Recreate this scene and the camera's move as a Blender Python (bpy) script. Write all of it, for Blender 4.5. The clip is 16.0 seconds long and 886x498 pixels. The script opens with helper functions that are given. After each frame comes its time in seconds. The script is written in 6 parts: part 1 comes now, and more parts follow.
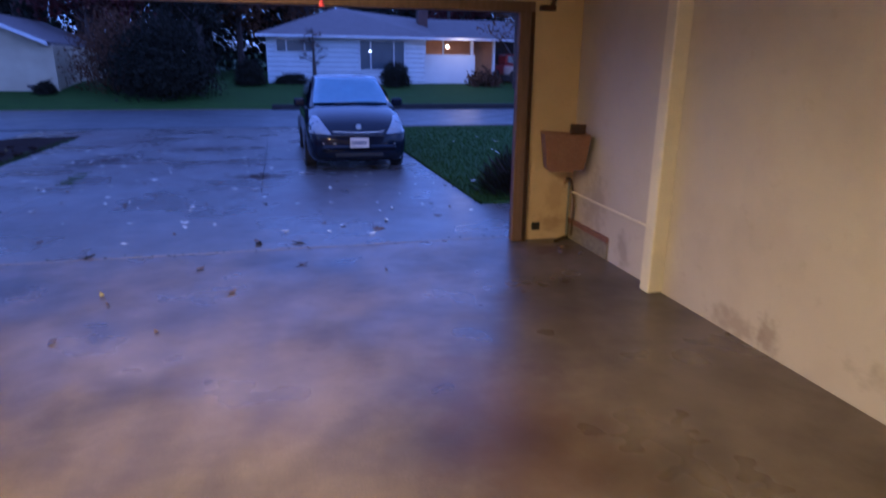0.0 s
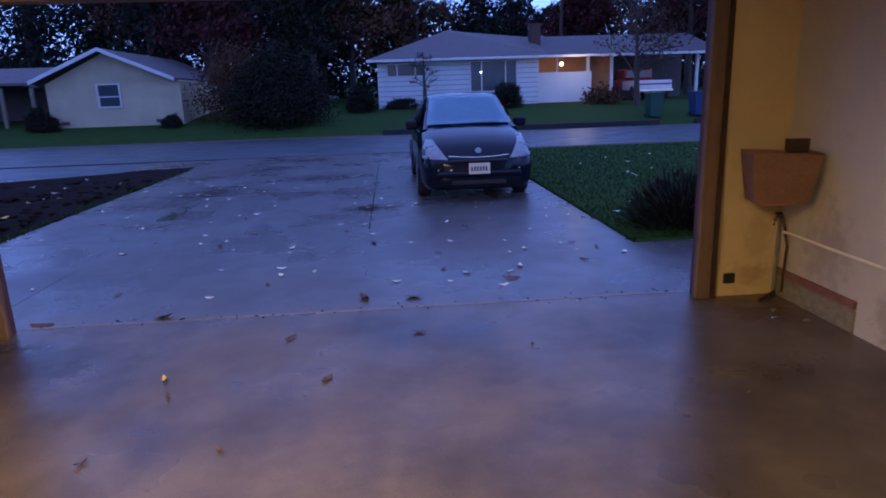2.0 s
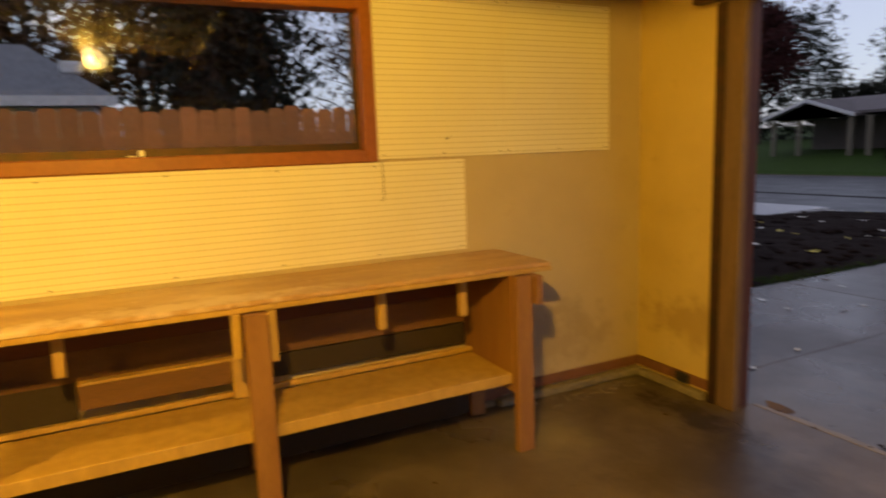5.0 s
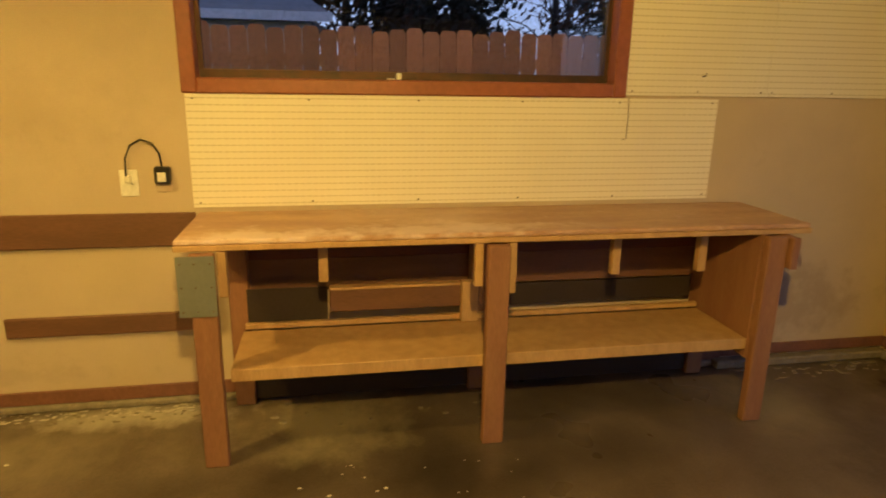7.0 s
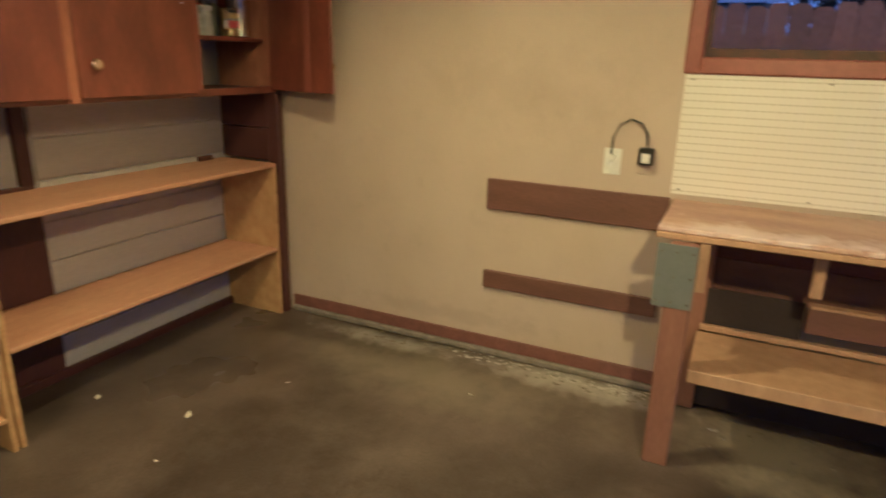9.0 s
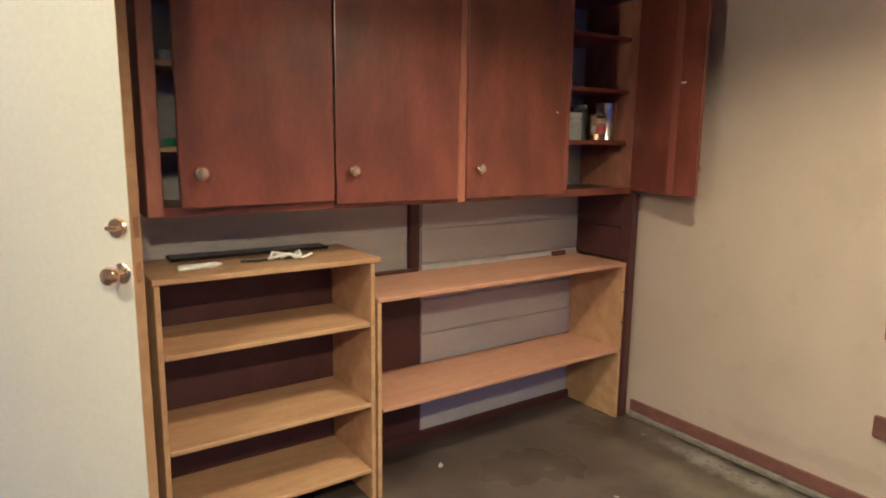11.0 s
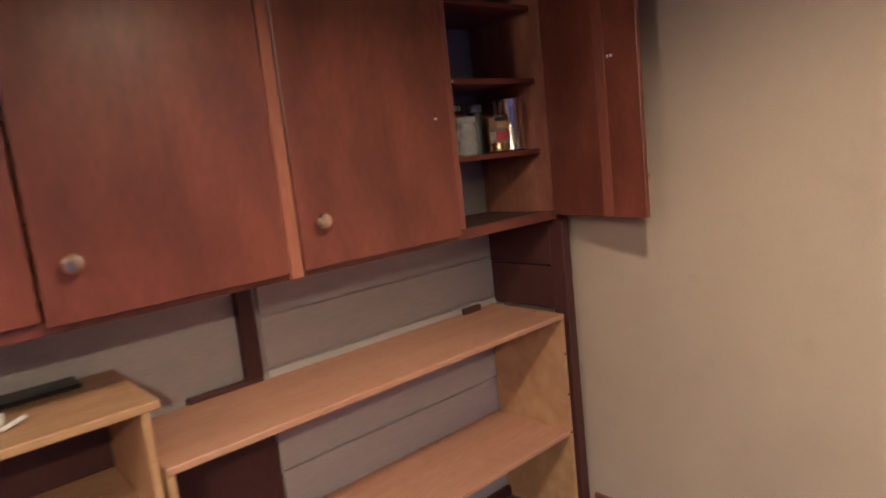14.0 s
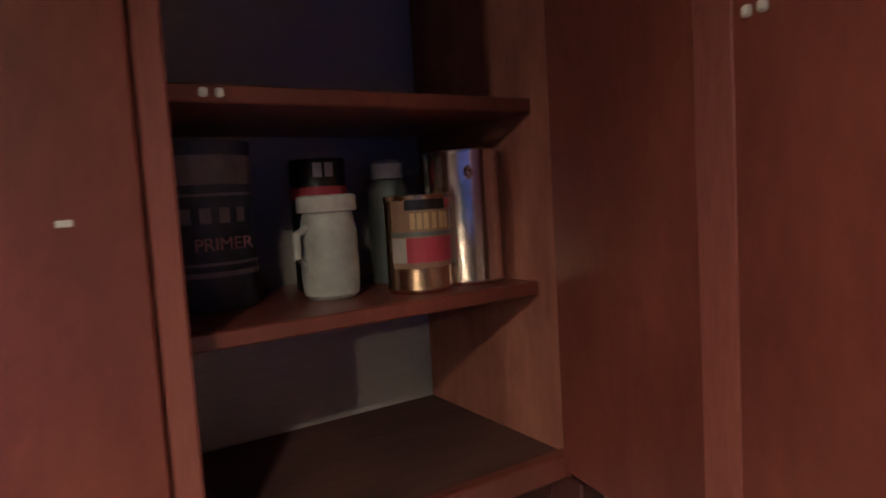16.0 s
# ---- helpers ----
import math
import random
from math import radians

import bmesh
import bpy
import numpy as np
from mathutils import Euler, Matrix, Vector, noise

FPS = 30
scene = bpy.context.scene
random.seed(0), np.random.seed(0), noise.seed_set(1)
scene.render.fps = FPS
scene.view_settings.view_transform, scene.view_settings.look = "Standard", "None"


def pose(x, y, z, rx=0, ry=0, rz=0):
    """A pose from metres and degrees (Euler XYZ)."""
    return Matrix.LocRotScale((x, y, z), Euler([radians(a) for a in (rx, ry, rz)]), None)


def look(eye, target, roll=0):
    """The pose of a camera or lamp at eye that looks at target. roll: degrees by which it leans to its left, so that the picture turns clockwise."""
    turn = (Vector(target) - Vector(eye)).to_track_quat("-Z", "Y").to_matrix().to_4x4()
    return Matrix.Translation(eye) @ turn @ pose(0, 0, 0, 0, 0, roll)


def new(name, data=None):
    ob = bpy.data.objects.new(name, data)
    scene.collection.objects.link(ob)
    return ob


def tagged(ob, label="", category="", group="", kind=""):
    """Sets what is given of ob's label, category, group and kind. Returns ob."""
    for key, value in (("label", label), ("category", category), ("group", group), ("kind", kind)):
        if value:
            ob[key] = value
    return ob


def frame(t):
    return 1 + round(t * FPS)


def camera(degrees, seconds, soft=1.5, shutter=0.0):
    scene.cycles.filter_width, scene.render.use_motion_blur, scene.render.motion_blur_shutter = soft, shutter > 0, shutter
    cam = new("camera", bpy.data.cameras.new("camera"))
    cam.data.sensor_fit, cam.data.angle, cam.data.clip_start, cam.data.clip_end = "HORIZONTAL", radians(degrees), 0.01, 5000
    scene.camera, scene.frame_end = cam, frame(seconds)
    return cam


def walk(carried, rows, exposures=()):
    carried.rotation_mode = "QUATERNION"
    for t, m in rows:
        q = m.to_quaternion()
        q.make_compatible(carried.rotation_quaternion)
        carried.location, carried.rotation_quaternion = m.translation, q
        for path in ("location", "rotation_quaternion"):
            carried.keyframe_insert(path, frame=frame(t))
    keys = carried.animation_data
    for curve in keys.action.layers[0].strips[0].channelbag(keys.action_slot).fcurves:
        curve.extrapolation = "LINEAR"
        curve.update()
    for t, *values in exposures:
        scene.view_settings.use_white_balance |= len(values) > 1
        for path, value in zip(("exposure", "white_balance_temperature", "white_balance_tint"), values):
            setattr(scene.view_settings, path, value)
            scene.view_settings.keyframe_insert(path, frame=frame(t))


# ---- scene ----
from mathutils.bvhtree import BVHTree

cam = camera(70.3, 16.0, soft=1.8, shutter=0.5)
PATH = [
    (0, (0.848, 1.174, 1.684), (1.322, 3.037, 1.13), 0.6),
    (0.5, (0.896, 1.527, 1.551), (1.317, 3.44, 1.147), -0.2),
    (1, (0.945, 1.899, 1.519), (1.352, 3.795, 1.029), 0.8),
    (1.5, (0.917, 2.308, 1.529), (1.07, 4.243, 1.046), 0.1),
    (2, (0.831, 2.657, 1.563), (0.977, 4.592, 1.079), -1.9),
    (2.5, (0.86, 3.019, 1.517), (0.722, 4.95, 1.015), -0.5),
    (3, (0.805, 3.358, 1.51), (0.265, 5.211, 0.985), 0.5),
    (3.5, (0.625, 3.606, 1.535), (0.017, 5.457, 1.083), -0.1),
    (4, (0.494, 3.825, 1.514), (-0.525, 5.495, 1.097), -1.3),
    (4.5, (0.405, 4.061, 1.523), (-1.125, 5.295, 1.154), 0.3),
    (5, (0.397, 4.126, 1.481), (-1.382, 4.987, 1.174), -2.2),
    (5.2, (0.37, 4.118, 1.469), (-1.471, 4.847, 1.183), -1.8),
    (7.3, (0.221, 3.828, 1.518), (-1.684, 4.101, 0.975), 1.3),
    (7.5, (0.202, 3.828, 1.496), (-1.715, 4.014, 0.957), 1.3),
    (8, (0.207, 3.647, 1.52), (-1.705, 3.568, 0.94), 1.3),
    (8.5, (0.201, 3.522, 1.497), (-1.653, 3.081, 0.888), 1.3),
    (9, (0.175, 3.499, 1.477), (-1.559, 2.689, 0.893), 1.6),
    (9.5, (0.173, 3.461, 1.486), (-1.417, 2.379, 0.935), 1.8),
    (10, (0.151, 3.443, 1.545), (-1.14, 1.995, 1.061), -0.1),
    (10.2, (0.202, 3.432, 1.47), (-1.046, 1.922, 1.067), 0.6),
    (12.3, (0.102, 3.402, 1.63), (-0.824, 1.666, 1.27), -2.4),
    (12.5, (0.13, 3.438, 1.62), (-0.78, 1.694, 1.258), -2.2),
    (13, (-0.03, 3.352, 1.556), (-1.007, 1.63, 1.272), -3.8),
    (13.5, (-0.272, 2.976, 1.546), (-1.458, 1.391, 1.26), -3.2),
    (14, (-0.641, 2.724, 1.554), (-1.935, 1.227, 1.264), -6.2),
    (14.5, (-0.989, 2.462, 1.557), (-2.21, 0.899, 1.304), -6.0),
    (15, (-1.405, 2.183, 1.617), (-2.736, 0.699, 1.461), -7.1),
    (15.5, (-1.723, 1.952, 1.62), (-3.019, 0.429, 1.566), -5.1),
    (16, (-1.97, 1.824, 1.676), (-3.042, 0.144, 1.514), -3.4),
]
EXPOSURES = [(0.0, 0.1, 3850, 36), (1.0, -0.1, 3900, 34), (2.0, -0.15, 4150, 34), (3.0, -0.2, 4700, 30), (3.5, -0.2, 4900, 28), (4.0, -0.25, 6000, 24), (4.5, -0.22, 6900, 15), (5.2, -0.22, 7300, 11), (7.5, -0.58, 4600, 21), (9.0, -0.6, 3720, 29), (9.5, -0.48, 3650, 32), (10.0, -0.3, 3530, 36), (12.5, -0.18, 3400, 29), (13.5, -0.32, 3500, 38), (14.5, -0.63, 3600, 46), (15.0, -0.66, 3580, 46), (16.0, -0.7, 3480, 41)]
walk(cam, [(t, look(eye, target, roll)) for t, eye, target, roll in PATH], EXPOSURES)

# ---- world and lights ----
SUN_EL, SUN_ROT = radians(8.0), radians(200)
world = bpy.data.worlds.new("dusk_sky")
scene.world = world
world.use_nodes = True
_nt = world.node_tree
_sky = _nt.nodes.new("ShaderNodeTexSky")
_sky.sky_type, _sky.sun_disc = "NISHITA", False
_sky.sun_elevation, _sky.sun_rotation = SUN_EL, SUN_ROT
_sky.air_density, _sky.dust_density, _sky.ozone_density = 1.0, 0.3, 3.0
_nt.links.new(_sky.outputs[0], _nt.nodes["Background"].inputs[0])
_nt.nodes["Background"].inputs[1].default_value = 0.08
_cloud = _nt.nodes.new("ShaderNodeBackground")
_cloud.inputs[0].default_value, _cloud.inputs[1].default_value = (0.66, 0.70, 1.0, 1), 0.78
_sum = _nt.nodes.new("ShaderNodeAddShader")
_nt.links.new(_nt.nodes["Background"].outputs[0], _sum.inputs[0])
_nt.links.new(_cloud.outputs[0], _sum.inputs[1])
_nt.links.new(_sum.outputs[0], _nt.nodes["World Output"].inputs[0])


def sun_lamp():
    d = bpy.data.lights.new("sun", "SUN")
    d.energy, d.angle, d.color = 0.08, radians(20), (1.0, 0.86, 0.75)
    ob = new("sun", d)
    ob.matrix_world = pose(0, 0, 20, 70, 0, 40)
    return ob


sun_lamp()


def bulb_light(x, y, z, watts, radius=0.04, color=(1.0, 0.66, 0.31)):
    d = bpy.data.lights.new("bulb_light", "POINT")
    d.energy, d.shadow_soft_size, d.color = watts, radius, color
    ob = new("bulb_light", d)
    ob.location = (x, y, z)
    return ob




def disc_light(x, y, z, watts, size, color):
    d = bpy.data.lights.new("lamp_disc", "AREA")
    d.shape, d.size, d.energy, d.color = "DISK", size, watts, color
    ob = new("lamp_disc", d)
    ob.location = (x, y, z)
    return ob


LAMPS = ((-1.42, 2.38), (0.28, 3.92), (0.80, 2.10))
WARM = (1.0, 0.585, 0.075)
disc_light(*LAMPS[0], 2.39, 64, 0.12, WARM)
bulb_light(*LAMPS[1], 2.33, 430, 0.05, WARM)
bulb_light(*LAMPS[2], 2.27, 85, 0.05, WARM)
bulb_light(1.3, -1.2, 2.30, 150, 0.12, (1.0, 0.84, 0.62))
bulb_light(10.6, 35.0, 2.95, 60, 0.08, (1.0, 0.62, 0.22))

# ---- materials ----
MATS = {}


def material(name, base, rough=0.6, metal=0.0, second=None, scale=8.0, amount=0.5, fine=60.0, bump=0.15, stretch=(1, 1, 1),
             spec=0.5, glow=0.0, alpha=1.0, rough2=None, island=0.0, contrast=(0.35, 0.65), glass=False, coat=0.0, grain=0.12, coat_rough=0.03):
    """Two scales of noise between two colours, a fine bump, and a random tint for each object."""
    if name in MATS:
        return MATS[name]
    m = bpy.data.materials.new(name)
    m.use_nodes = True
    nt, N = m.node_tree, m.node_tree.nodes
    L = nt.links.new
    p = N["Principled BSDF"]
    second = second or tuple(c * 0.7 for c in base)
    co = N.new("ShaderNodeTexCoord")
    mp = N.new("ShaderNodeMapping")
    mp.inputs["Scale"].default_value = stretch
    L(co.outputs["Object"], mp.inputs["Vector"])
    n1 = N.new("ShaderNodeTexNoise")
    n1.inputs["Scale"].default_value, n1.inputs["Detail"].default_value = scale, 5
    L(mp.outputs[0], n1.inputs["Vector"])
    n2 = N.new("ShaderNodeTexNoise")
    n2.inputs["Scale"].default_value, n2.inputs["Detail"].default_value = fine, 3
    L(mp.outputs[0], n2.inputs["Vector"])
    r = N.new("ShaderNodeMapRange")
    r.inputs["From Min"].default_value, r.inputs["From Max"].default_value = contrast
    r.inputs["To Max"].default_value = amount
    L(n1.outputs["Fac"], r.inputs["Value"])
    mix = N.new("ShaderNodeMix")
    mix.data_type = "RGBA"
    mix.inputs["A"].default_value, mix.inputs["B"].default_value = (*base, 1), (*second, 1)
    L(r.outputs[0], mix.inputs["Factor"])
    r2 = N.new("ShaderNodeMapRange")
    r2.inputs["From Min"].default_value, r2.inputs["From Max"].default_value = 0.3, 0.7
    r2.inputs["To Min"].default_value, r2.inputs["To Max"].default_value = 1 - grain, 1 + 0.8 * grain
    L(n2.outputs["Fac"], r2.inputs["Value"])
    mul = N.new("ShaderNodeMix")
    mul.data_type, mul.blend_type = "RGBA", "MULTIPLY"
    mul.inputs["Factor"].default_value = 1.0
    L(mix.outputs["Result"], mul.inputs["A"])
    L(r2.outputs[0], mul.inputs["B"])
    last = mul.outputs["Result"]
    if island:
        oi = N.new("ShaderNodeObjectInfo")
        gi = N.new("ShaderNodeNewGeometry")
        ad = N.new("ShaderNodeMath")
        ad.operation = "ADD"
        L(oi.outputs["Random"], ad.inputs[0])
        L(gi.outputs["Random Per Island"], ad.inputs[1])
        fr = N.new("ShaderNodeMath")
        fr.operation = "FRACT"
        L(ad.outputs[0], fr.inputs[0])
        r3 = N.new("ShaderNodeMapRange")
        r3.inputs["To Min"].default_value, r3.inputs["To Max"].default_value = 1 - island, 1 + island
        L(fr.outputs[0], r3.inputs["Value"])
        m2 = N.new("ShaderNodeMix")
        m2.data_type, m2.blend_type = "RGBA", "MULTIPLY"
        m2.inputs["Factor"].default_value = 1.0
        L(last, m2.inputs["A"])
        L(r3.outputs[0], m2.inputs["B"])
        last = m2.outputs["Result"]
    L(last, p.inputs["Base Color"])
    p.inputs["Roughness"].default_value, p.inputs["Metallic"].default_value = rough, metal
    p.inputs["Specular IOR Level"].default_value = spec
    p.inputs["Coat Weight"].default_value, p.inputs["Coat Roughness"].default_value = coat, coat_rough
    if rough2 is not None:
        r4 = N.new("ShaderNodeMapRange")
        r4.inputs["From Min"].default_value, r4.inputs["From Max"].default_value = contrast
        r4.inputs["To Min"].default_value, r4.inputs["To Max"].default_value = rough, rough2
        L(n1.outputs["Fac"], r4.inputs["Value"])
        L(r4.outputs[0], p.inputs["Roughness"])
    if bump:
        b = N.new("ShaderNodeBump")
        b.inputs["Strength"].default_value, b.inputs["Distance"].default_value = bump, 0.01
        L(n2.outputs["Fac"], b.inputs["Height"])
        L(b.outputs[0], p.inputs["Normal"])
    if glow:
        p.inputs["Emission Color"].default_value, p.inputs["Emission Strength"].default_value = (*base, 1), glow
    if glass:
        p.inputs["Transmission Weight"].default_value, p.inputs["IOR"].default_value = 1.0, 1.45
    MATS[name] = m
    return m


def grime(m, tone, cloud, spots):
    """Faint dirt clouds over the paint and a few ragged smudges at given places."""
    nt, N = m.node_tree, m.node_tree.nodes
    L = nt.links.new
    p = N["Principled BSDF"]
    col = p.inputs["Base Color"].links[0].from_socket
    geo = N.new("ShaderNodeNewGeometry")

    def noise_node(scale, detail=6):
        n = N.new("ShaderNodeTexNoise")
        n.inputs["Scale"].default_value, n.inputs["Detail"].default_value, n.inputs["Roughness"].default_value = scale, detail, 0.65
        L(geo.outputs["Position"], n.inputs["Vector"])
        return n.outputs["Fac"]

    def rng(v, a, b, c, d):
        r = N.new("ShaderNodeMapRange")
        for k, x in (("From Min", a), ("From Max", b), ("To Min", c), ("To Max", d)):
            r.inputs[k].default_value = x
        L(v, r.inputs["Value"])
        return r.outputs[0]

    def mix(f, a):
        x = N.new("ShaderNodeMix")
        x.data_type = "RGBA"
        L(f, x.inputs["Factor"])
        L(a, x.inputs["A"])
        x.inputs["B"].default_value = (*tone, 1)
        return x.outputs["Result"]

    col = mix(rng(noise_node(1.1), 0.48, 0.72, 0, cloud), col)
    col = mix(rng(noise_node(7.0, 8), 0.60, 0.74, 0, cloud), col)
    ragged = rng(noise_node(9.0, 6), 0.25, 0.75, -0.75, 0.75)
    for x, y, z, rx, ry, rz_, most in spots:
        mp = N.new("ShaderNodeMapping")
        mp.inputs["Location"].default_value = (-x / rx, -y / ry, -z / rz_)
        mp.inputs["Scale"].default_value = (1 / rx, 1 / ry, 1 / rz_)
        L(geo.outputs["Position"], mp.inputs["Vector"])
        ln = N.new("ShaderNodeVectorMath")
        ln.operation = "LENGTH"
        L(mp.outputs[0], ln.inputs[0])
        ad = N.new("ShaderNodeMath")
        ad.operation = "ADD"
        L(ln.outputs["Value"], ad.inputs[0])
        L(ragged, ad.inputs[1])
        col = mix(rng(ad.outputs[0], 1.1, 0.4, 0.0, most), col)
    L(col, p.inputs["Base Color"])


def concrete_material(name, base, second, stain, rough=0.5, rough2=0.25, big=0.5, wave=0.15, damp=1.3, spots=(), dull=0.3):
    """Slab concrete: broad stains, mottling, fine grit, damp patches that shine."""
    m = bpy.data.materials.new(name)
    m.use_nodes = True
    nt, N = m.node_tree, m.node_tree.nodes
    L = nt.links.new
    p = N["Principled BSDF"]
    co = N.new("ShaderNodeTexCoord")

    def noise_node(scale, detail=6, rough_=0.6):
        n = N.new("ShaderNodeTexNoise")
        n.inputs["Scale"].default_value, n.inputs["Detail"].default_value, n.inputs["Roughness"].default_value = scale, detail, rough_
        L(co.outputs["Object"], n.inputs["Vector"])
        return n.outputs["Fac"]

    def rng(v, a, b, c=0.0, d=1.0):
        r = N.new("ShaderNodeMapRange")
        for k, x in (("From Min", a), ("From Max", b), ("To Min", c), ("To Max", d)):
            r.inputs[k].default_value = x
        L(v, r.inputs["Value"])
        return r.outputs[0]

    def mix(f, a, b, kind="MIX"):
        x = N.new("ShaderNodeMix")
        x.data_type, x.blend_type = "RGBA", kind
        for k, v in (("Factor", f), ("A", a), ("B", b)):
            if isinstance(v, tuple):
                x.inputs[k].default_value = (*v, 1)
            elif isinstance(v, float):
                x.inputs[k].default_value = v
            else:
                L(v, x.inputs[k])
        return x.outputs["Result"]

    def op_max(a, b):
        n = N.new("ShaderNodeMath")
        n.operation = "MAXIMUM"
        L(a, n.inputs[0])
        L(b, n.inputs[1])
        return n.outputs[0]

    dry = None
    broad, mid, grit = noise_node(big), noise_node(3.5), noise_node(90, 3)
    col = mix(rng(mid, 0.35, 0.7), base, second)
    col = mix(rng(broad, 0.46, 0.66, 0, 0.85), col, stain)
    col = mix(1.0, col, rng(grit, 0.3, 0.7, 0.82, 1.12), "MULTIPLY")
    for x, y, rx, ry, tone, most in spots:
        geo = N.new("ShaderNodeNewGeometry")
        mp = N.new("ShaderNodeMapping")
        mp.inputs["Location"].default_value = (-x / rx, -y / ry, 0)
        mp.inputs["Scale"].default_value = (1 / rx, 1 / ry, 0)
        L(geo.outputs["Position"], mp.inputs["Vector"])
        ln = N.new("ShaderNodeVectorMath")
        ln.operation = "LENGTH"
        L(mp.outputs[0], ln.inputs[0])
        ad = N.new("ShaderNodeMath")
        ad.operation = "ADD"
        L(ln.outputs["Value"], ad.inputs[0])
        L(rng(noise_node(5.5, 5, 0.7), 0.25, 0.75, -0.7, 0.7), ad.inputs[1])
        mask = rng(ad.outputs[0], 1.3, 0.3, 0.0, most)
        col = mix(mask, col, tone)
        dry = mask if dry is None else op_max(dry, mask)
    L(col, p.inputs["Base Color"])
    sheen = rng(noise_node(damp, 3), 0.38, 0.62, rough, rough2)
    if dry is not None:
        sheen = op_max(sheen, rng(dry, 0.0, 1.0, 0.0, 0.75))
        L(rng(dry, 0.0, 0.9, 0.5, dull), p.inputs["Specular IOR Level"])
    L(sheen, p.inputs["Roughness"])
    b = N.new("ShaderNodeBump")
    b.inputs["Strength"].default_value, b.inputs["Distance"].default_value = 0.12, 0.01
    L(rng(grit, 0, 1), b.inputs["Height"])
    b2 = N.new("ShaderNodeBump")
    b2.inputs["Strength"].default_value, b2.inputs["Distance"].default_value = wave, 0.03
    L(mid, b2.inputs["Height"])
    L(b.outputs[0], b2.inputs["Normal"])
    L(b2.outputs[0], p.inputs["Normal"])
    MATS[name] = m
    return m


def pegboard_material():
    """White hardboard with close rows of small dull slots, 29 mm apart."""
    m = bpy.data.materials.new("pegboard_white")
    m.use_nodes = True
    nt, N = m.node_tree, m.node_tree.nodes
    L = nt.links.new
    p = N["Principled BSDF"]
    co = N.new("ShaderNodeTexCoord")
    sx = N.new("ShaderNodeSeparateXYZ")
    L(co.outputs["Object"], sx.inputs[0])

    def op(kind, a, b=None):
        n = N.new("ShaderNodeMath")
        n.operation = kind
        for i, v in enumerate((a, b)):
            if v is None:
                continue
            if isinstance(v, (int, float)):
                n.inputs[i].default_value = v
            else:
                L(v, n.inputs[i])
        return n.outputs[0]

    def cell(v):
        return op("SUBTRACT", op("FRACT", op("DIVIDE", v, 0.0288)), 0.5)

    cy, cz = cell(sx.outputs["Y"]), cell(sx.outputs["Z"])
    d = op("SQRT", op("ADD", op("MULTIPLY", op("MULTIPLY", cy, cy), 0.05), op("MULTIPLY", cz, cz)))
    hole = op("LESS_THAN", d, 0.11)
    n = N.new("ShaderNodeTexNoise")
    n.inputs["Scale"].default_value = 3.0
    L(co.outputs["Object"], n.inputs["Vector"])
    mx = N.new("ShaderNodeMix")
    mx.data_type = "RGBA"
    mx.inputs["A"].default_value, mx.inputs["B"].default_value = (0.80, 0.76, 0.66, 1), (0.72, 0.66, 0.54, 1)
    L(n.outputs["Fac"], mx.inputs["Factor"])
    m2 = N.new("ShaderNodeMix")
    m2.data_type = "RGBA"
    m2.inputs["B"].default_value = (0.58, 0.52, 0.40, 1)
    L(mx.outputs["Result"], m2.inputs["A"])
    L(hole, m2.inputs["Factor"])
    L(m2.outputs["Result"], p.inputs["Base Color"])
    p.inputs["Roughness"].default_value = 0.55
    MATS["pegboard_white"] = m
    return m


OIL, RUST, PALE, CHALK = (0.018, 0.013, 0.010), (0.075, 0.038, 0.024), (0.34, 0.29, 0.17), (0.46, 0.42, 0.34)
FLOOR_SPOTS = ((-1.55, 6.35, 0.75, 0.40, OIL, 0.5), (-1.15, 3.3, 0.50, 0.8, OIL, 0.6), (-1.3, 2.0, 0.6, 0.35, OIL, 0.5), (1.9, 3.6, 0.45, 0.9, RUST, 0.45), (2.6, 5.0, 0.6, 0.9, OIL, 0.35),
               (3.3, 6.6, 0.35, 0.3, RUST, 0.7), (-2.35, 3.8, 0.28, 0.35, PALE, 0.55), (-2.2, 5.95, 0.3, 0.2, PALE, 0.4), (-2.3, 2.3, 0.25, 0.7, PALE, 0.35), (-2.0, 6.75, 0.5, 0.16, OIL, 0.8), (-2.53, 2.95, 0.10, 0.45, CHALK, 0.7), (-2.53, 1.9, 0.07, 0.35, CHALK, 0.5))
MUD = (0.030, 0.017, 0.012)
DRIVE_SPOTS = ((0.45, 11.62, 0.46, 0.36, MUD, 0.95), (-0.71, 15.4, 0.6, 0.5, MUD, 0.8), (-2.3, 14.0, 0.45, 0.7, MUD, 0.8), (-2.6, 13.4, 0.5, 0.8, OIL, 0.6), (1.8, 9.2, 0.9, 1.2, RUST, 0.3), (-2.6, 8.4, 0.9, 0.6, OIL, 0.35), (2.2, 14.6, 0.8, 1.6, OIL, 0.5))
CONCRETE_IN = concrete_material("garage_concrete", (0.140, 0.107, 0.078), (0.086, 0.064, 0.045), (0.030, 0.022, 0.016), 0.43, 0.27, 0.85, 0.06, spots=FLOOR_SPOTS)
CONCRETE_OUT = concrete_material("driveway_concrete", (0.120, 0.106, 0.100), (0.075, 0.067, 0.063), (0.064, 0.042, 0.035), 0.38, 0.24, 0.30, 0.03, 0.7, spots=DRIVE_SPOTS, dull=0.05)
XW = -2.65
PEG = pegboard_material()
TAN = material("tan_wall_paint", (0.53, 0.43, 0.30), 0.7, second=(0.45, 0.36, 0.24), scale=2.5, bump=0.04, fine=160, grain=0.03)
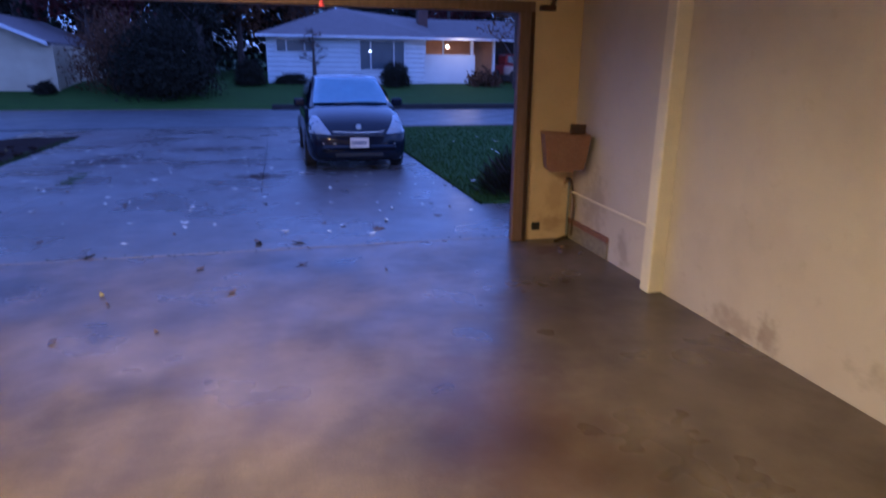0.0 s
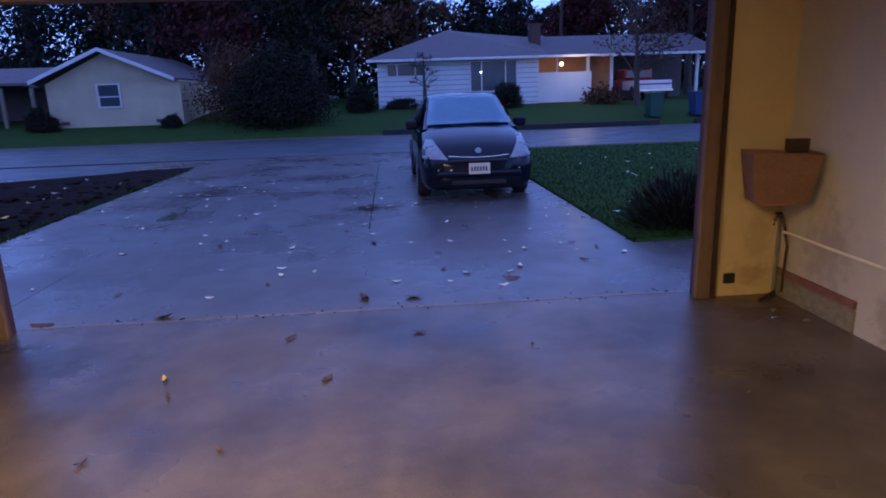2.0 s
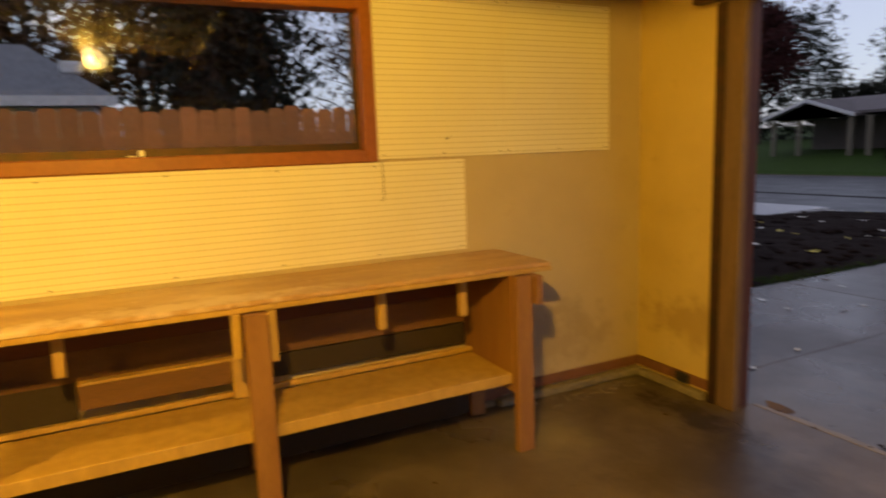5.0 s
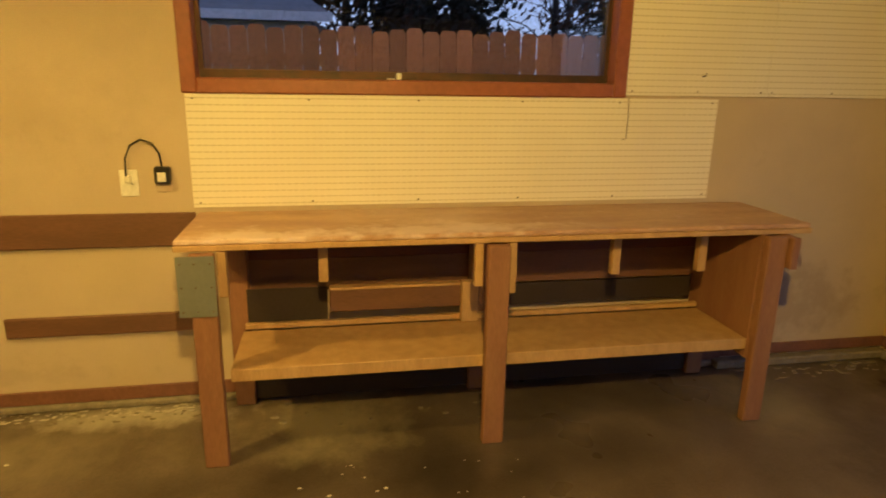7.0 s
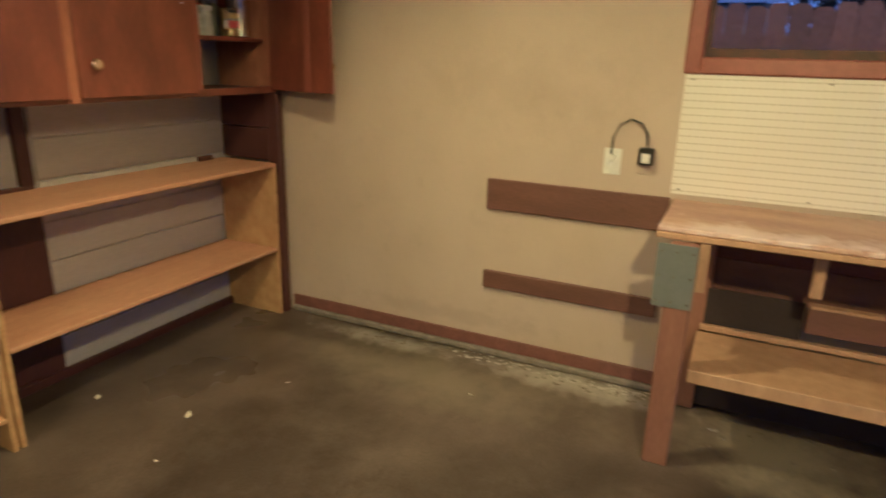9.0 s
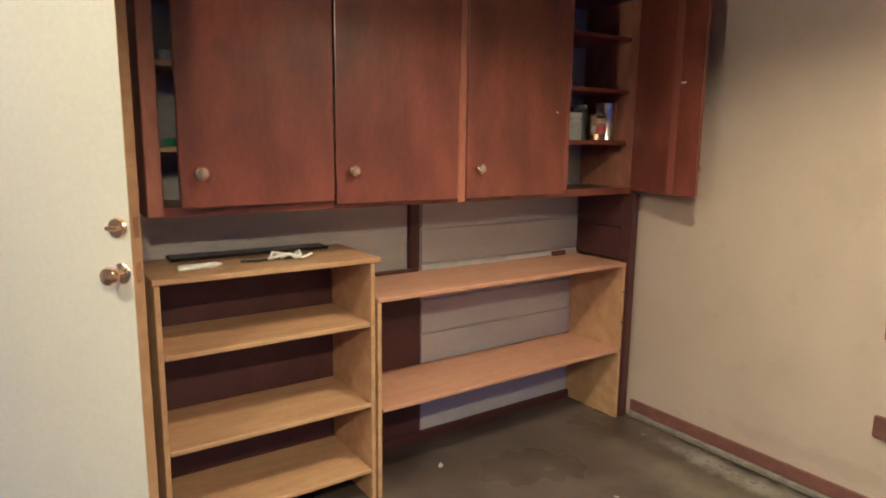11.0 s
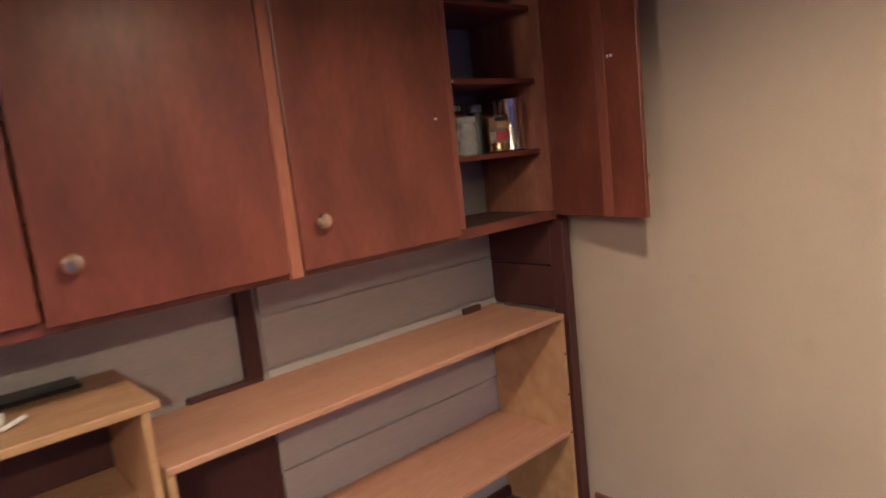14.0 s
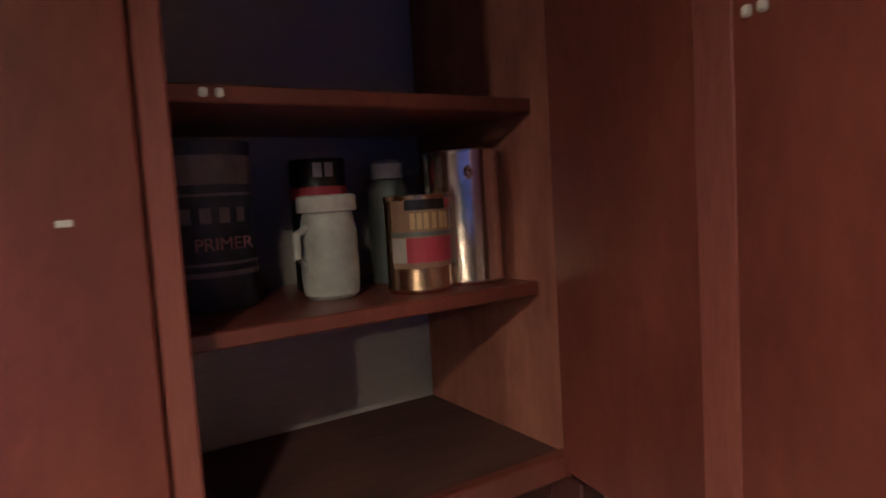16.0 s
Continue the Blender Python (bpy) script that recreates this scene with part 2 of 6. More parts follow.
YELLOW = material("yellowed_wall_paint", (0.60, 0.45, 0.18), 0.6, second=(0.49, 0.35, 0.12), scale=2.0, bump=0.06, fine=160, grain=0.03)
OFFWHITE = material("off_white_panel_paint", (0.52, 0.46, 0.43), 0.5, second=(0.45, 0.385, 0.35), scale=1.6, bump=0.04, fine=160, grain=0.03)
TRIMWHITE = material("cream_trim_paint", (0.74, 0.66, 0.52), 0.5, scale=5, amount=0.3, grain=0.03)
SIDING_IN = material("grey_white_board_paint", (0.53, 0.485, 0.43), 0.6, second=(0.43, 0.39, 0.345), scale=4, stretch=(0.4, 1, 2), grain=0.05)
DARKBOARD = material("dark_red_brown_board", (0.080, 0.026, 0.018), 0.5, second=(0.045, 0.016, 0.013), scale=5, stretch=(1, 1, 0.3))
BASEBOARD = material("worn_brown_baseboard", (0.20, 0.085, 0.05), 0.6, second=(0.11, 0.05, 0.035), scale=12)
CEILBOARD = material("dark_bare_ceiling_board", (0.10, 0.072, 0.05), 0.8, scale=3, stretch=(1, 0.2, 1))
REDWOOD = material("red_brown_stained_plywood", (0.23, 0.065, 0.007), 0.38, second=(0.128, 0.034, 0.006), scale=3.6, stretch=(1.8, 1.8, 0.7), fine=30, bump=0.05, coat=0.25, coat_rough=0.33, amount=0.9)
grime(TAN, (0.32, 0.24, 0.155), 0.24, ((XW, 2.2, 0.18, 0.3, 0.6, 0.05, 0.25), (XW, 2.6, 1.35, 0.3, 0.5, 0.2, 0.15), (XW, 6.3, 0.35, 0.3, 0.5, 0.22, 0.5)))
grime(OFFWHITE, (0.22, 0.16, 0.12), 0.22, ((3.67, 4.15, 0.12, 0.3, 0.10, 0.14, 0.6), (3.67, 4.45, 0.08, 0.3, 0.25, 0.10, 0.5), (3.67, 5.9, 0.15, 0.3, 0.12, 0.2, 0.5), (3.67, 6.5, 0.45, 0.3, 0.25, 0.35, 0.4), (3.67, 3.2, 0.2, 0.3, 0.4, 0.10, 0.4)))
grime(YELLOW, (0.30, 0.19, 0.07), 0.28, ((-2.2, 7.0, 0.42, 0.45, 0.3, 0.16, 0.55), (3.45, 7.0, 0.16, 0.16, 0.3, 0.10, 0.6), (3.5, 7.0, 0.45, 0.12, 0.3, 0.25, 0.4)))
grime(REDWOOD, (0.07, 0.018, 0.012), 0.40, ())
INNERPLY = material("bare_brown_plywood", (0.37, 0.155, 0.040), 0.6, second=(0.23, 0.080, 0.022), scale=7, stretch=(2, 2, 0.6), fine=30, bump=0.06, amount=0.9)
DULLPLY = material("dull_dark_plywood", (0.105, 0.048, 0.026), 0.75, second=(0.06, 0.028, 0.018), scale=6, stretch=(0.6, 2, 2), fine=30, amount=0.9)
REDEDGE = material("orange_brown_stained_edge", (0.42, 0.17, 0.03), 0.45, second=(0.28, 0.095, 0.018), scale=8, stretch=(1, 1, 0.3))
REDBAND = material("brown_stained_batten", (0.29, 0.10, 0.035), 0.4, second=(0.22, 0.07, 0.025), scale=4, stretch=(3, 3, 0.4))
PINE = material("pinkish_pine_board", (0.52, 0.295, 0.100), 0.5, second=(0.43, 0.208, 0.068), scale=4, stretch=(0.5, 4, 4), fine=40, bump=0.06)
YPINE = material("yellow_pine_board", (0.55, 0.35, 0.066), 0.5, second=(0.41, 0.235, 0.040), scale=4, stretch=(0.6, 4, 4), fine=40, bump=0.06, amount=0.7)
BENCHTOP = material("scuffed_bench_plywood", (0.52, 0.33, 0.17), 0.45, second=(0.36, 0.20, 0.12), scale=3.0, stretch=(3, 0.8, 3), fine=35, bump=0.06, amount=0.8)
grime(BENCHTOP, (0.72, 0.58, 0.52), 0.5, ((-2.16, 3.55, 0.92, 0.10, 0.35, 0.2, 0.8), (-2.2, 4.3, 0.92, 0.10, 0.5, 0.2, 0.7), (-2.45, 5.75, 0.92, 0.06, 0.06, 0.2, 0.0)))
grime(YPINE, (0.24, 0.12, 0.035), 0.38, ())
grime(PINE, (0.30, 0.15, 0.075), 0.30, ())
BENCHLEG = material("brown_stained_bench_timber", (0.27, 0.132, 0.055), 0.55, second=(0.19, 0.08, 0.04), scale=6, stretch=(3, 3, 0.5))
BENCHPALE = material("pale_bench_timber", (0.47, 0.30, 0.11), 0.55, second=(0.32, 0.185, 0.06), scale=6, stretch=(3, 3, 0.5))
# two very dark even tones for the boards behind and below the bench
BENCHMAROON = material("maroon_backing", (0.10, 0.028, 0.018), 0.6, second=(0.07, 0.02, 0.014), scale=4, stretch=(1, 0.4, 2))
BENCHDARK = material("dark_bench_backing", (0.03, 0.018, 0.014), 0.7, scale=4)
WALLBOARD = material("dark_walnut_rail", (0.16, 0.075, 0.038), 0.55, second=(0.085, 0.04, 0.022), scale=5, stretch=(3, 0.5, 3))
WINFRAME = material("red_stained_window_frame", (0.30, 0.10, 0.035), 0.4, second=(0.20, 0.06, 0.025), scale=5, stretch=(2, 0.6, 0.6))
JAMB = material("weathered_brown_jamb", (0.165, 0.100, 0.062), 0.7, second=(0.085, 0.052, 0.036), scale=7, stretch=(3, 3, 0.4), bump=0.3)
DARKMETAL = material("dark_rusty_steel", (0.06, 0.04, 0.03), 0.55, 0.6, second=(0.12, 0.05, 0.025), scale=14)
GALV = material("galvanised_steel", (0.24, 0.255, 0.245), 0.45, 0.5, scale=9, amount=0.3, grain=0.04)
BRASS = material("polished_brass", (0.92, 0.70, 0.32), 0.27, 1.0, scale=12, amount=0.3, bump=0.0)
CHROME = material("bright_tin", (0.80, 0.70, 0.54), 0.2, 1.0, scale=15, amount=0.2, bump=0.02)
DOORWHITE = material("white_door_paint", (0.80, 0.76, 0.62), 0.4, second=(0.76, 0.71, 0.56), scale=2, amount=0.4, bump=0.03, grain=0.03)
PLASTIC_W = material("white_plastic", (0.78, 0.76, 0.70), 0.4, scale=20, amount=0.2, bump=0)
PLASTIC_B = material("black_plastic", (0.018, 0.018, 0.02), 0.35, scale=20, amount=0.2, bump=0)
CARD = material("brown_cardboard", (0.40, 0.22, 0.12), 0.75, second=(0.32, 0.165, 0.085), scale=7, bump=0.1)
GLASS = material("window_glass", (0.95, 0.97, 0.96), 0.02, glass=True, bump=0, amount=0, scale=1)
RUBBLE = material("crumbled_pale_mortar", (0.24, 0.205, 0.15), 0.85, second=(0.12, 0.098, 0.07), scale=18, bump=0.6)
RED_PLASTIC = material("red_plastic", (0.62, 0.05, 0.02), 0.4, scale=20, amount=0.2, bump=0)
PAPER = material("pale_paper_scrap", (0.70, 0.66, 0.52), 0.8, scale=20, bump=0)

# ---- mesh helpers ----


def box(bm, x0, x1, y0, y1, z0, z1, bev=0.0, m=None):
    geo = bmesh.ops.create_cube(bm, size=1.0)["verts"]
    for v in geo:
        v.co = Vector((x0 + (v.co.x + 0.5) * (x1 - x0), y0 + (v.co.y + 0.5) * (y1 - y0), z0 + (v.co.z + 0.5) * (z1 - z0)))
    if m is not None:
        for v in geo:
            v.co = m @ v.co
    if bev:
        edges = list({e for v in geo for e in v.link_edges})
        bmesh.ops.bevel(bm, geom=edges, offset=bev, segments=1, affect="EDGES", profile=0.5)
    return bm


def boxes(*rows, bev=0.0):
    bm = bmesh.new()
    for r in rows:
        box(bm, *r, bev=bev)
    return bm


def lathe(profile, n=24, bm=None, m=None):
    """Turns (radius, height) pairs round z."""
    bm = bm or bmesh.new()
    rings = []
    for r, z in profile:
        ring = []
        for i in range(n):
            a = 2 * math.pi * i / n
            co = Vector((r * math.cos(a), r * math.sin(a), z))
            ring.append(bm.verts.new(m @ co if m is not None else co))
        rings.append(ring)
    for a, b in zip(rings, rings[1:]):
        for i in range(n):
            j = (i + 1) % n
            bm.faces.new((a[i], a[j], b[j], b[i]))
    for ring, flip in ((rings[0], True), (rings[-1], False)):
        bm.faces.new(list(reversed(ring)) if flip else ring)
    return bm


def tube(points, r, n=8, bm=None):
    """A round bar along points; r is one radius or one for each point."""
    bm = bm or bmesh.new()
    pts = [Vector(p) for p in points]
    rad = r if isinstance(r, (list, tuple)) else [r] * len(pts)
    rings = []
    for i, p in enumerate(pts):
        d = (pts[min(i + 1, len(pts) - 1)] - pts[max(i - 1, 0)]).normalized()
        u = d.cross(Vector((0, 0, 1)) if abs(d.z) < 0.9 else Vector((1, 0, 0))).normalized()
        w = d.cross(u)
        rings.append([bm.verts.new(p + rad[i] * (math.cos(2 * math.pi * k / n) * u + math.sin(2 * math.pi * k / n) * w)) for k in range(n)])
    for a, b in zip(rings, rings[1:]):
        for k in range(n):
            bm.faces.new((a[k], a[(k + 1) % n], b[(k + 1) % n], b[k]))
    bm.faces.new(list(reversed(rings[0])))
    bm.faces.new(rings[-1])
    return bm


def mesh_of(name, bm, mat, smooth=False):
    bmesh.ops.recalc_face_normals(bm, faces=bm.faces[:])
    me = bpy.data.meshes.new(name)
    bm.to_mesh(me)
    bm.free()
    me.materials.append(mat)
    if smooth:
        me.shade_smooth()
        me.set_sharp_from_angle(angle=radians(38))
    return me


def part(name, bm, mat, parent=None, label="", smooth=False):
    ob = new(name, mesh_of(name, bm, mat, smooth))
    ob.parent = parent
    if label:
        ob["label"] = label
    return ob


def thing(name, at, label, category, group="", rz=0.0):
    ob = new(name)
    ob.matrix_world = pose(*at, 0, 0, rz)
    return tagged(ob, label, category, group)


def single(name, bm, mat, label, category, at=(0, 0, 0), smooth=False, group="", kind="", rz=0.0):
    ob = part(name, bm, mat, None, "", smooth)
    ob.matrix_world = pose(*at, 0, 0, rz)
    return tagged(ob, label, category, group, kind)


def structure(name, bm, mat, label, category="structure"):
    return tagged(part(name, bm, mat), label, category, "", "structure")


# ---- the garage shell ----
XL, XR, YB, YF, CEIL = -2.65, 3.68, 0.78, 7.00, 2.44
DOOR_L, DOOR_R, HEAD = -1.87, 3.03, 2.185

structure("floor", boxes((XL - 0.2, XR + 0.2, YB - 0.01, 7.14, -0.12, 0.0)), CONCRETE_IN, "stained damp grey-brown concrete garage floor", "floor")
structure("ceiling", boxes((XL - 0.15, XR + 0.15, YB - 0.15, YF + 0.12, CEIL, CEIL + 0.12)), CEILBOARD, "dark bare board garage ceiling", "ceiling")
# side wall with the window
WY0, WY1, WZ0, WZ1 = 3.24, 5.25, 1.44, 2.24
structure("wall_west", boxes((XL - 0.13, XL, YB - 0.12, WY0, 0, CEIL), (XL - 0.13, XL, WY1, YF, 0, CEIL), (XL - 0.13, XL, WY0, WY1, 0, WZ0), (XL - 0.13, XL, WY0, WY1, WZ1, CEIL)),
          TAN, "tan painted garage side wall with a window opening", "wall")
structure("wall_east", boxes((XR, XR + 0.13, YB - 0.12, YF, 0, CEIL)), OFFWHITE, "off-white painted garage side wall", "wall")
# rear wall with the doorway to the house
HX0, HX1, HZ0, HZ1 = 0.42, 1.26, 0.14, 2.20
structure("wall_south", boxes((XL, HX0, YB - 0.12, YB, 0, CEIL), (HX1, XR, YB - 0.12, YB, 0, CEIL), (HX0, HX1, YB - 0.12, YB, HZ1, CEIL), (HX0, HX1, YB - 0.12, YB, 0, HZ0)),
          SIDING_IN, "grey-white painted rear wall with a doorway", "wall")
structure("wall_north", boxes((XL, DOOR_L - 0.18, YF, YF + 0.12, 0, CEIL), (DOOR_R + 0.15, XR, YF, YF + 0.12, 0, CEIL), (DOOR_L - 0.18, DOOR_R + 0.15, YF, YF + 0.12, HEAD + 0.09, CEIL)),
          YELLOW, "yellowed paint on the front wall beside the vehicle opening", "wall")
structure("door_frame", boxes((DOOR_L - 0.12, DOOR_L, 6.955, 7.008, 0, HEAD), (DOOR_R, DOOR_R + 0.11, 6.955, 7.008, 0, HEAD), (DOOR_L - 0.18, DOOR_R + 0.15, 6.96, 7.118, HEAD, HEAD + 0.09), bev=0.006),
          JAMB, "weathered brown timber frame of the vehicle opening", "frame")
structure("door_stop", boxes((DOOR_L - 0.179, DOOR_L - 0.022, 7.009, 7.10, 0, HEAD), (DOOR_R + 0.022, DOOR_R + 0.149, 7.009, 7.10, 0, HEAD), bev=0.004), DARKBOARD, "dark outer door stop of the vehicle opening", "frame")
structure("trim", boxes((DOOR_L - 0.178, DOOR_L - 0.122, 6.955, 6.998, 0, HEAD), (DOOR_R + 0.112, DOOR_R + 0.148, 6.955, 6.998, 0, HEAD)), DARKMETAL, "dark steel door tracks along the opening", "trim")
structure("baseboard", boxes((XL, XL + 0.014, 1.21, 3.30, 0.035, 0.10), (XL, XL + 0.014, 5.95, YF, 0.05, 0.11), (XL + 0.014, DOOR_L - 0.18, YF - 0.014, YF, 0.05, 0.11), (XL, XL + 0.014, 3.30, 5.95, 0.035, 0.10), bev=0.003),
          BASEBOARD, "worn red-brown baseboard along the wall", "baseboard")


# crumbled mortar along the foot of the side wall
def rubble_strip(x0, x1, y0, y1, n, seed, big=0.015):
    rnd = random.Random(seed)
    bm = bmesh.new()
    for _ in range(n):
        x, y, r = rnd.uniform(x0, x1), rnd.uniform(y0, y1), rnd.uniform(big * 0.2, big)
        geo = bmesh.ops.create_icosphere(bm, subdivisions=1, radius=r)["verts"]
        k = Vector((rnd.uniform(0.7, 1.8), rnd.uniform(1.0, 3.2), rnd.uniform(0.25, 0.5)))
        for v in geo:
            v.co = Vector((x, y, 0.002)) + Vector((v.co.x * k.x, v.co.y * k.y, v.co.z * k.z)) * rnd.uniform(0.8, 1.2)
    return bm


structure("mortar_ledge", boxes((XL, XL + 0.03, 1.21, 5.9, 0.0, 0.034), (XL, XL + 0.07, 5.9, YF - 0.02, 0.0, 0.045), (XL + 0.07, DOOR_L - 0.20, YF - 0.07, YF - 0.016, 0, 0.045), bev=0.008), RUBBLE, "pale crumbling mortar ledge at the wall foot", "ledge")
tagged(part("rubble", rubble_strip(XL + 0.03, XL + 0.16, 1.3, 3.4, 170, 4, 0.008), RUBBLE), "pale mortar crumbs along the wall foot", "rubble", "", "stuff")
WHITECRUMB = material("white_plaster_crumb", (0.52, 0.48, 0.40), 0.85, second=(0.34, 0.30, 0.24), scale=18, bump=0.6)
tagged(part("plaster_crumbs", rubble_strip(XL + 0.035, XL + 0.11, 2.3, 3.32, 110, 17, 0.009), WHITECRUMB), "whitish plaster crumbs at the wall foot", "crumbs", "", "stuff")
tagged(part("rubble", rubble_strip(XL + 0.08, XL + 0.22, 5.95, 6.9, 60, 5), RUBBLE), "pale mortar crumbs in the front corner", "rubble", "", "stuff")
tagged(part("rubble", rubble_strip(XL + 0.05, XL + 0.4, 3.5, 4.6, 26, 9), RUBBLE), "pale crumbs under the bench", "rubble", "", "stuff")
tagged(part("rubble", rubble_strip(-2.0, -1.5, 3.6, 4.7, 26, 12, 0.005), PAPER), "pale specks scattered on the concrete floor", "specks", "", "stuff")


# ---- window ----
def side_window():
    w = tagged(new("window_1"), "red-brown timber window over the bench", "window", "", "structure")
    f = 0.065
    x0, x1 = XL - 0.10, XL + 0.022
    part("window_frame", boxes((x0, x1, WY0, WY0 + f, WZ0, WZ1), (x0, x1, WY1 - f, WY1, WZ0, WZ1), (x0, x1, WY0 + f, WY1 - f, WZ0, WZ0 + f), (x0, x1, WY0 + f, WY1 - f, WZ1 - f, WZ1), bev=0.006), WINFRAME, w)
    part("sash", boxes((x0 + 0.01, x0 + 0.035, WY0 + f, WY1 - f, WZ0 + f, WZ0 + f + 0.035), (x0 + 0.01, x0 + 0.035, WY0 + f, WY0 + f + 0.02, WZ0 + f + 0.035, WZ1 - f), (x0 + 0.01, x0 + 0.035, WY1 - f - 0.02, WY1 - f, WZ0 + f + 0.035, WZ1 - f)), DARKMETAL, w, "dark metal sash")
    g = part("pane", boxes((x0 + 0.018, x0 + 0.022, WY0 + f + 0.01, WY1 - f - 0.01, WZ0 + f + 0.03, WZ1 - f)), GLASS, w)
    g.visible_shadow = False


side_window()
single("putty_lump", boxes((-0.012, 0.012, -0.012, 0.012, 0, 0.03), bev=0.005), PLASTIC_W, "small white catch on the window sash", "catch", (XL - 0.05, 4.17, WZ0 + 0.066))
single("paper_scrap", boxes((-0.01, 0.01, -0.02, 0.02, 0, 0.006), bev=0.002), PAPER, "pale scrap on the window sill", "scrap", (XL - 0.012, 4.13, WZ0 + 0.066))


def board(name, y0, y1, z0, z1, x1, label):
    ob = thing(name, (XL, y0, z0), label, "pegboard")
    bm = boxes((0.001, x1, 0, y1 - y0, 0, z1 - z0))
    part("panel", bm, PEG, ob)
    n = max(3, int((y1 - y0) / 0.4))
    for k in range(n):
        for z in (0.02, z1 - z0 - 0.02):
            part("nail", lathe([(0.0045, 0), (0.003, 0.002)], 8, None, pose(x1, 0.03 + (y1 - y0 - 0.06) * k / (n - 1), z, 0, 90, 0)), DARKMETAL, ob, "small dark nail head")
    return ob


board("pegboard", 3.25, 5.745, 0.945, 1.437, 0.008, "white perforated hardboard behind the workbench")
up = board("pegboard", 5.252, 5.998, 1.452, 2.28, 0.014, "white perforated hardboard panel beside the window")
board("pegboard", 6.001, 6.74, 1.452, 2.28, 0.014, "white perforated hardboard panel near the front corner")
single("screw_hook", tube([(0, 0, 0), (0.03, 0, 0.002), (0.036, 0, 0.015)], 0.003), DARKMETAL, "small dark screw hook in the pegboard", "hook", (XL + 0.012, 5.64, 1.545))
single("hanging_wire", tube([(0.0, 0, 0), (0.006, 0.002, -0.09), (0.006, 0.0, -0.19), (0.01, -0.02, -0.20)], 0.0025), RUBBLE, "short pale wire on the pegboard", "wire", (XL + 0.009, 5.27, 1.44))


# ---- workbench ----
def workbench():
    b = thing("workbench", (-2.10, 3.27, 0), "long brown timber workbench with a lower shelf along the wall", "workbench")
    X = lambda x: x + 2.10
    Y = lambda y: y - 3.27
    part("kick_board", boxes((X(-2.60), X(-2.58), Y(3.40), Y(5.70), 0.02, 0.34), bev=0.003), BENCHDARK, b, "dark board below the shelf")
    part("top", boxes((X(-2.635), X(-2.12), Y(3.27), Y(5.93), 0.905, 0.925), bev=0.004), BENCHTOP, b, "scuffed plywood worktop")
    part("top_edge", boxes((X(-2.14), X(-2.112), Y(3.268), Y(5.932), 0.882, 0.904), bev=0.003), BENCHPALE, b, "pale front lip")
    for y in (3.325, 4.455, 5.695):
        part("leg", boxes((X(-2.109), X(-2.065), Y(y), Y(y + 0.092), 0, 0.88), bev=0.005), BENCHLEG, b)
    for y in (3.38, 4.50, 5.70):
        part("leg", boxes((X(-2.62), X(-2.56), Y(y), Y(y + 0.09), 0, 0.90), bev=0.005), BENCHLEG, b)
    for y, z in ((3.42, 0.70), (4.412, 0.70), (4.552, 0.665)):
        part("bracket", boxes((X(-2.15), X(-2.112), Y(y), Y(y + 0.034), z, 0.88), bev=0.003), BENCHPALE, b, "pale short timber bracket")
    for y, z in ((3.79, 0.70), (5.07, 0.68), (5.49, 0.68)):
        part("bracket", boxes((X(-2.29), X(-2.25), Y(y), Y(y + 0.038), z, 0.90), bev=0.003), BENCHPALE, b, "pale short timber bracket")
    part("bracket", boxes((X(-2.30), X(-2.04), Y(5.79), Y(5.828), 0.74, 0.88), bev=0.004), BENCHLEG, b)
    part("shelf", boxes((X(-2.52), X(-2.135), Y(3.44), Y(5.69), 0.375, 0.395), bev=0.003), BENCHPALE, b, "yellow-brown lower shelf board")
    part("shelf_lip", boxes((X(-2.134), X(-2.112), Y(3.44), Y(4.47), 0.345, 0.398), (X(-2.134), X(-2.112), Y(4.475), Y(5.69), 0.345, 0.398), bev=0.003), BENCHPALE, b)
    part("back_rail", boxes((X(-2.545), X(-2.52), Y(3.45), Y(5.688), 0.40, 0.425), bev=0.002), BENCHPALE, b, "yellow back rail")
    part("back_rail", boxes((X(-2.55), X(-2.51), Y(3.83), Y(4.55), 0.47, 0.575), bev=0.003), WALLBOARD, b, "brown back rail")
    part("back_rail_cap", boxes((X(-2.55), X(-2.505), Y(3.83), Y(4.44), 0.576, 0.588), bev=0.002), BENCHPALE, b)
    part("back_post", boxes((X(-2.52), X(-2.48), Y(4.44), Y(4.52), 0.40, 0.60), bev=0.004), BENCHPALE, b)
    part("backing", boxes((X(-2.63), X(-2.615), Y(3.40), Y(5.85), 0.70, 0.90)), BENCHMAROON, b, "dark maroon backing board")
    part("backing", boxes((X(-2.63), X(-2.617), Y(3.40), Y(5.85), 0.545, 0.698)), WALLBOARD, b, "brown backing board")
    part("backing", boxes((X(-2.62), X(-2.60), Y(4.60), Y(5.69), 0.43, 0.54)), BENCHDARK, b, "dark backing board")
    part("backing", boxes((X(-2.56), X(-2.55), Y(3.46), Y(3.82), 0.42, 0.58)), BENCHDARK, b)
    part("end_panel", boxes((X(-2.60), X(-2.113), Y(5.692), Y(5.715), 0.30, 0.895), bev=0.003), BENCHLEG, b, "brown board closing the end of the bench")
    part("steel_plate", boxes((X(-2.064), X(-2.060), Y(3.285), Y(3.42), 0.645, 0.878)), GALV, b, "grey galvanised plate with rivets")
    for y in (3.30, 3.35, 3.405):
        for z in (0.665, 0.76, 0.85):
            part("rivet", lathe([(0.004, 0), (0.003, 0.003)], 8, None, pose(X(-2.060), Y(y), z, 0, 90, 0)), CHROME, b)


workbench()

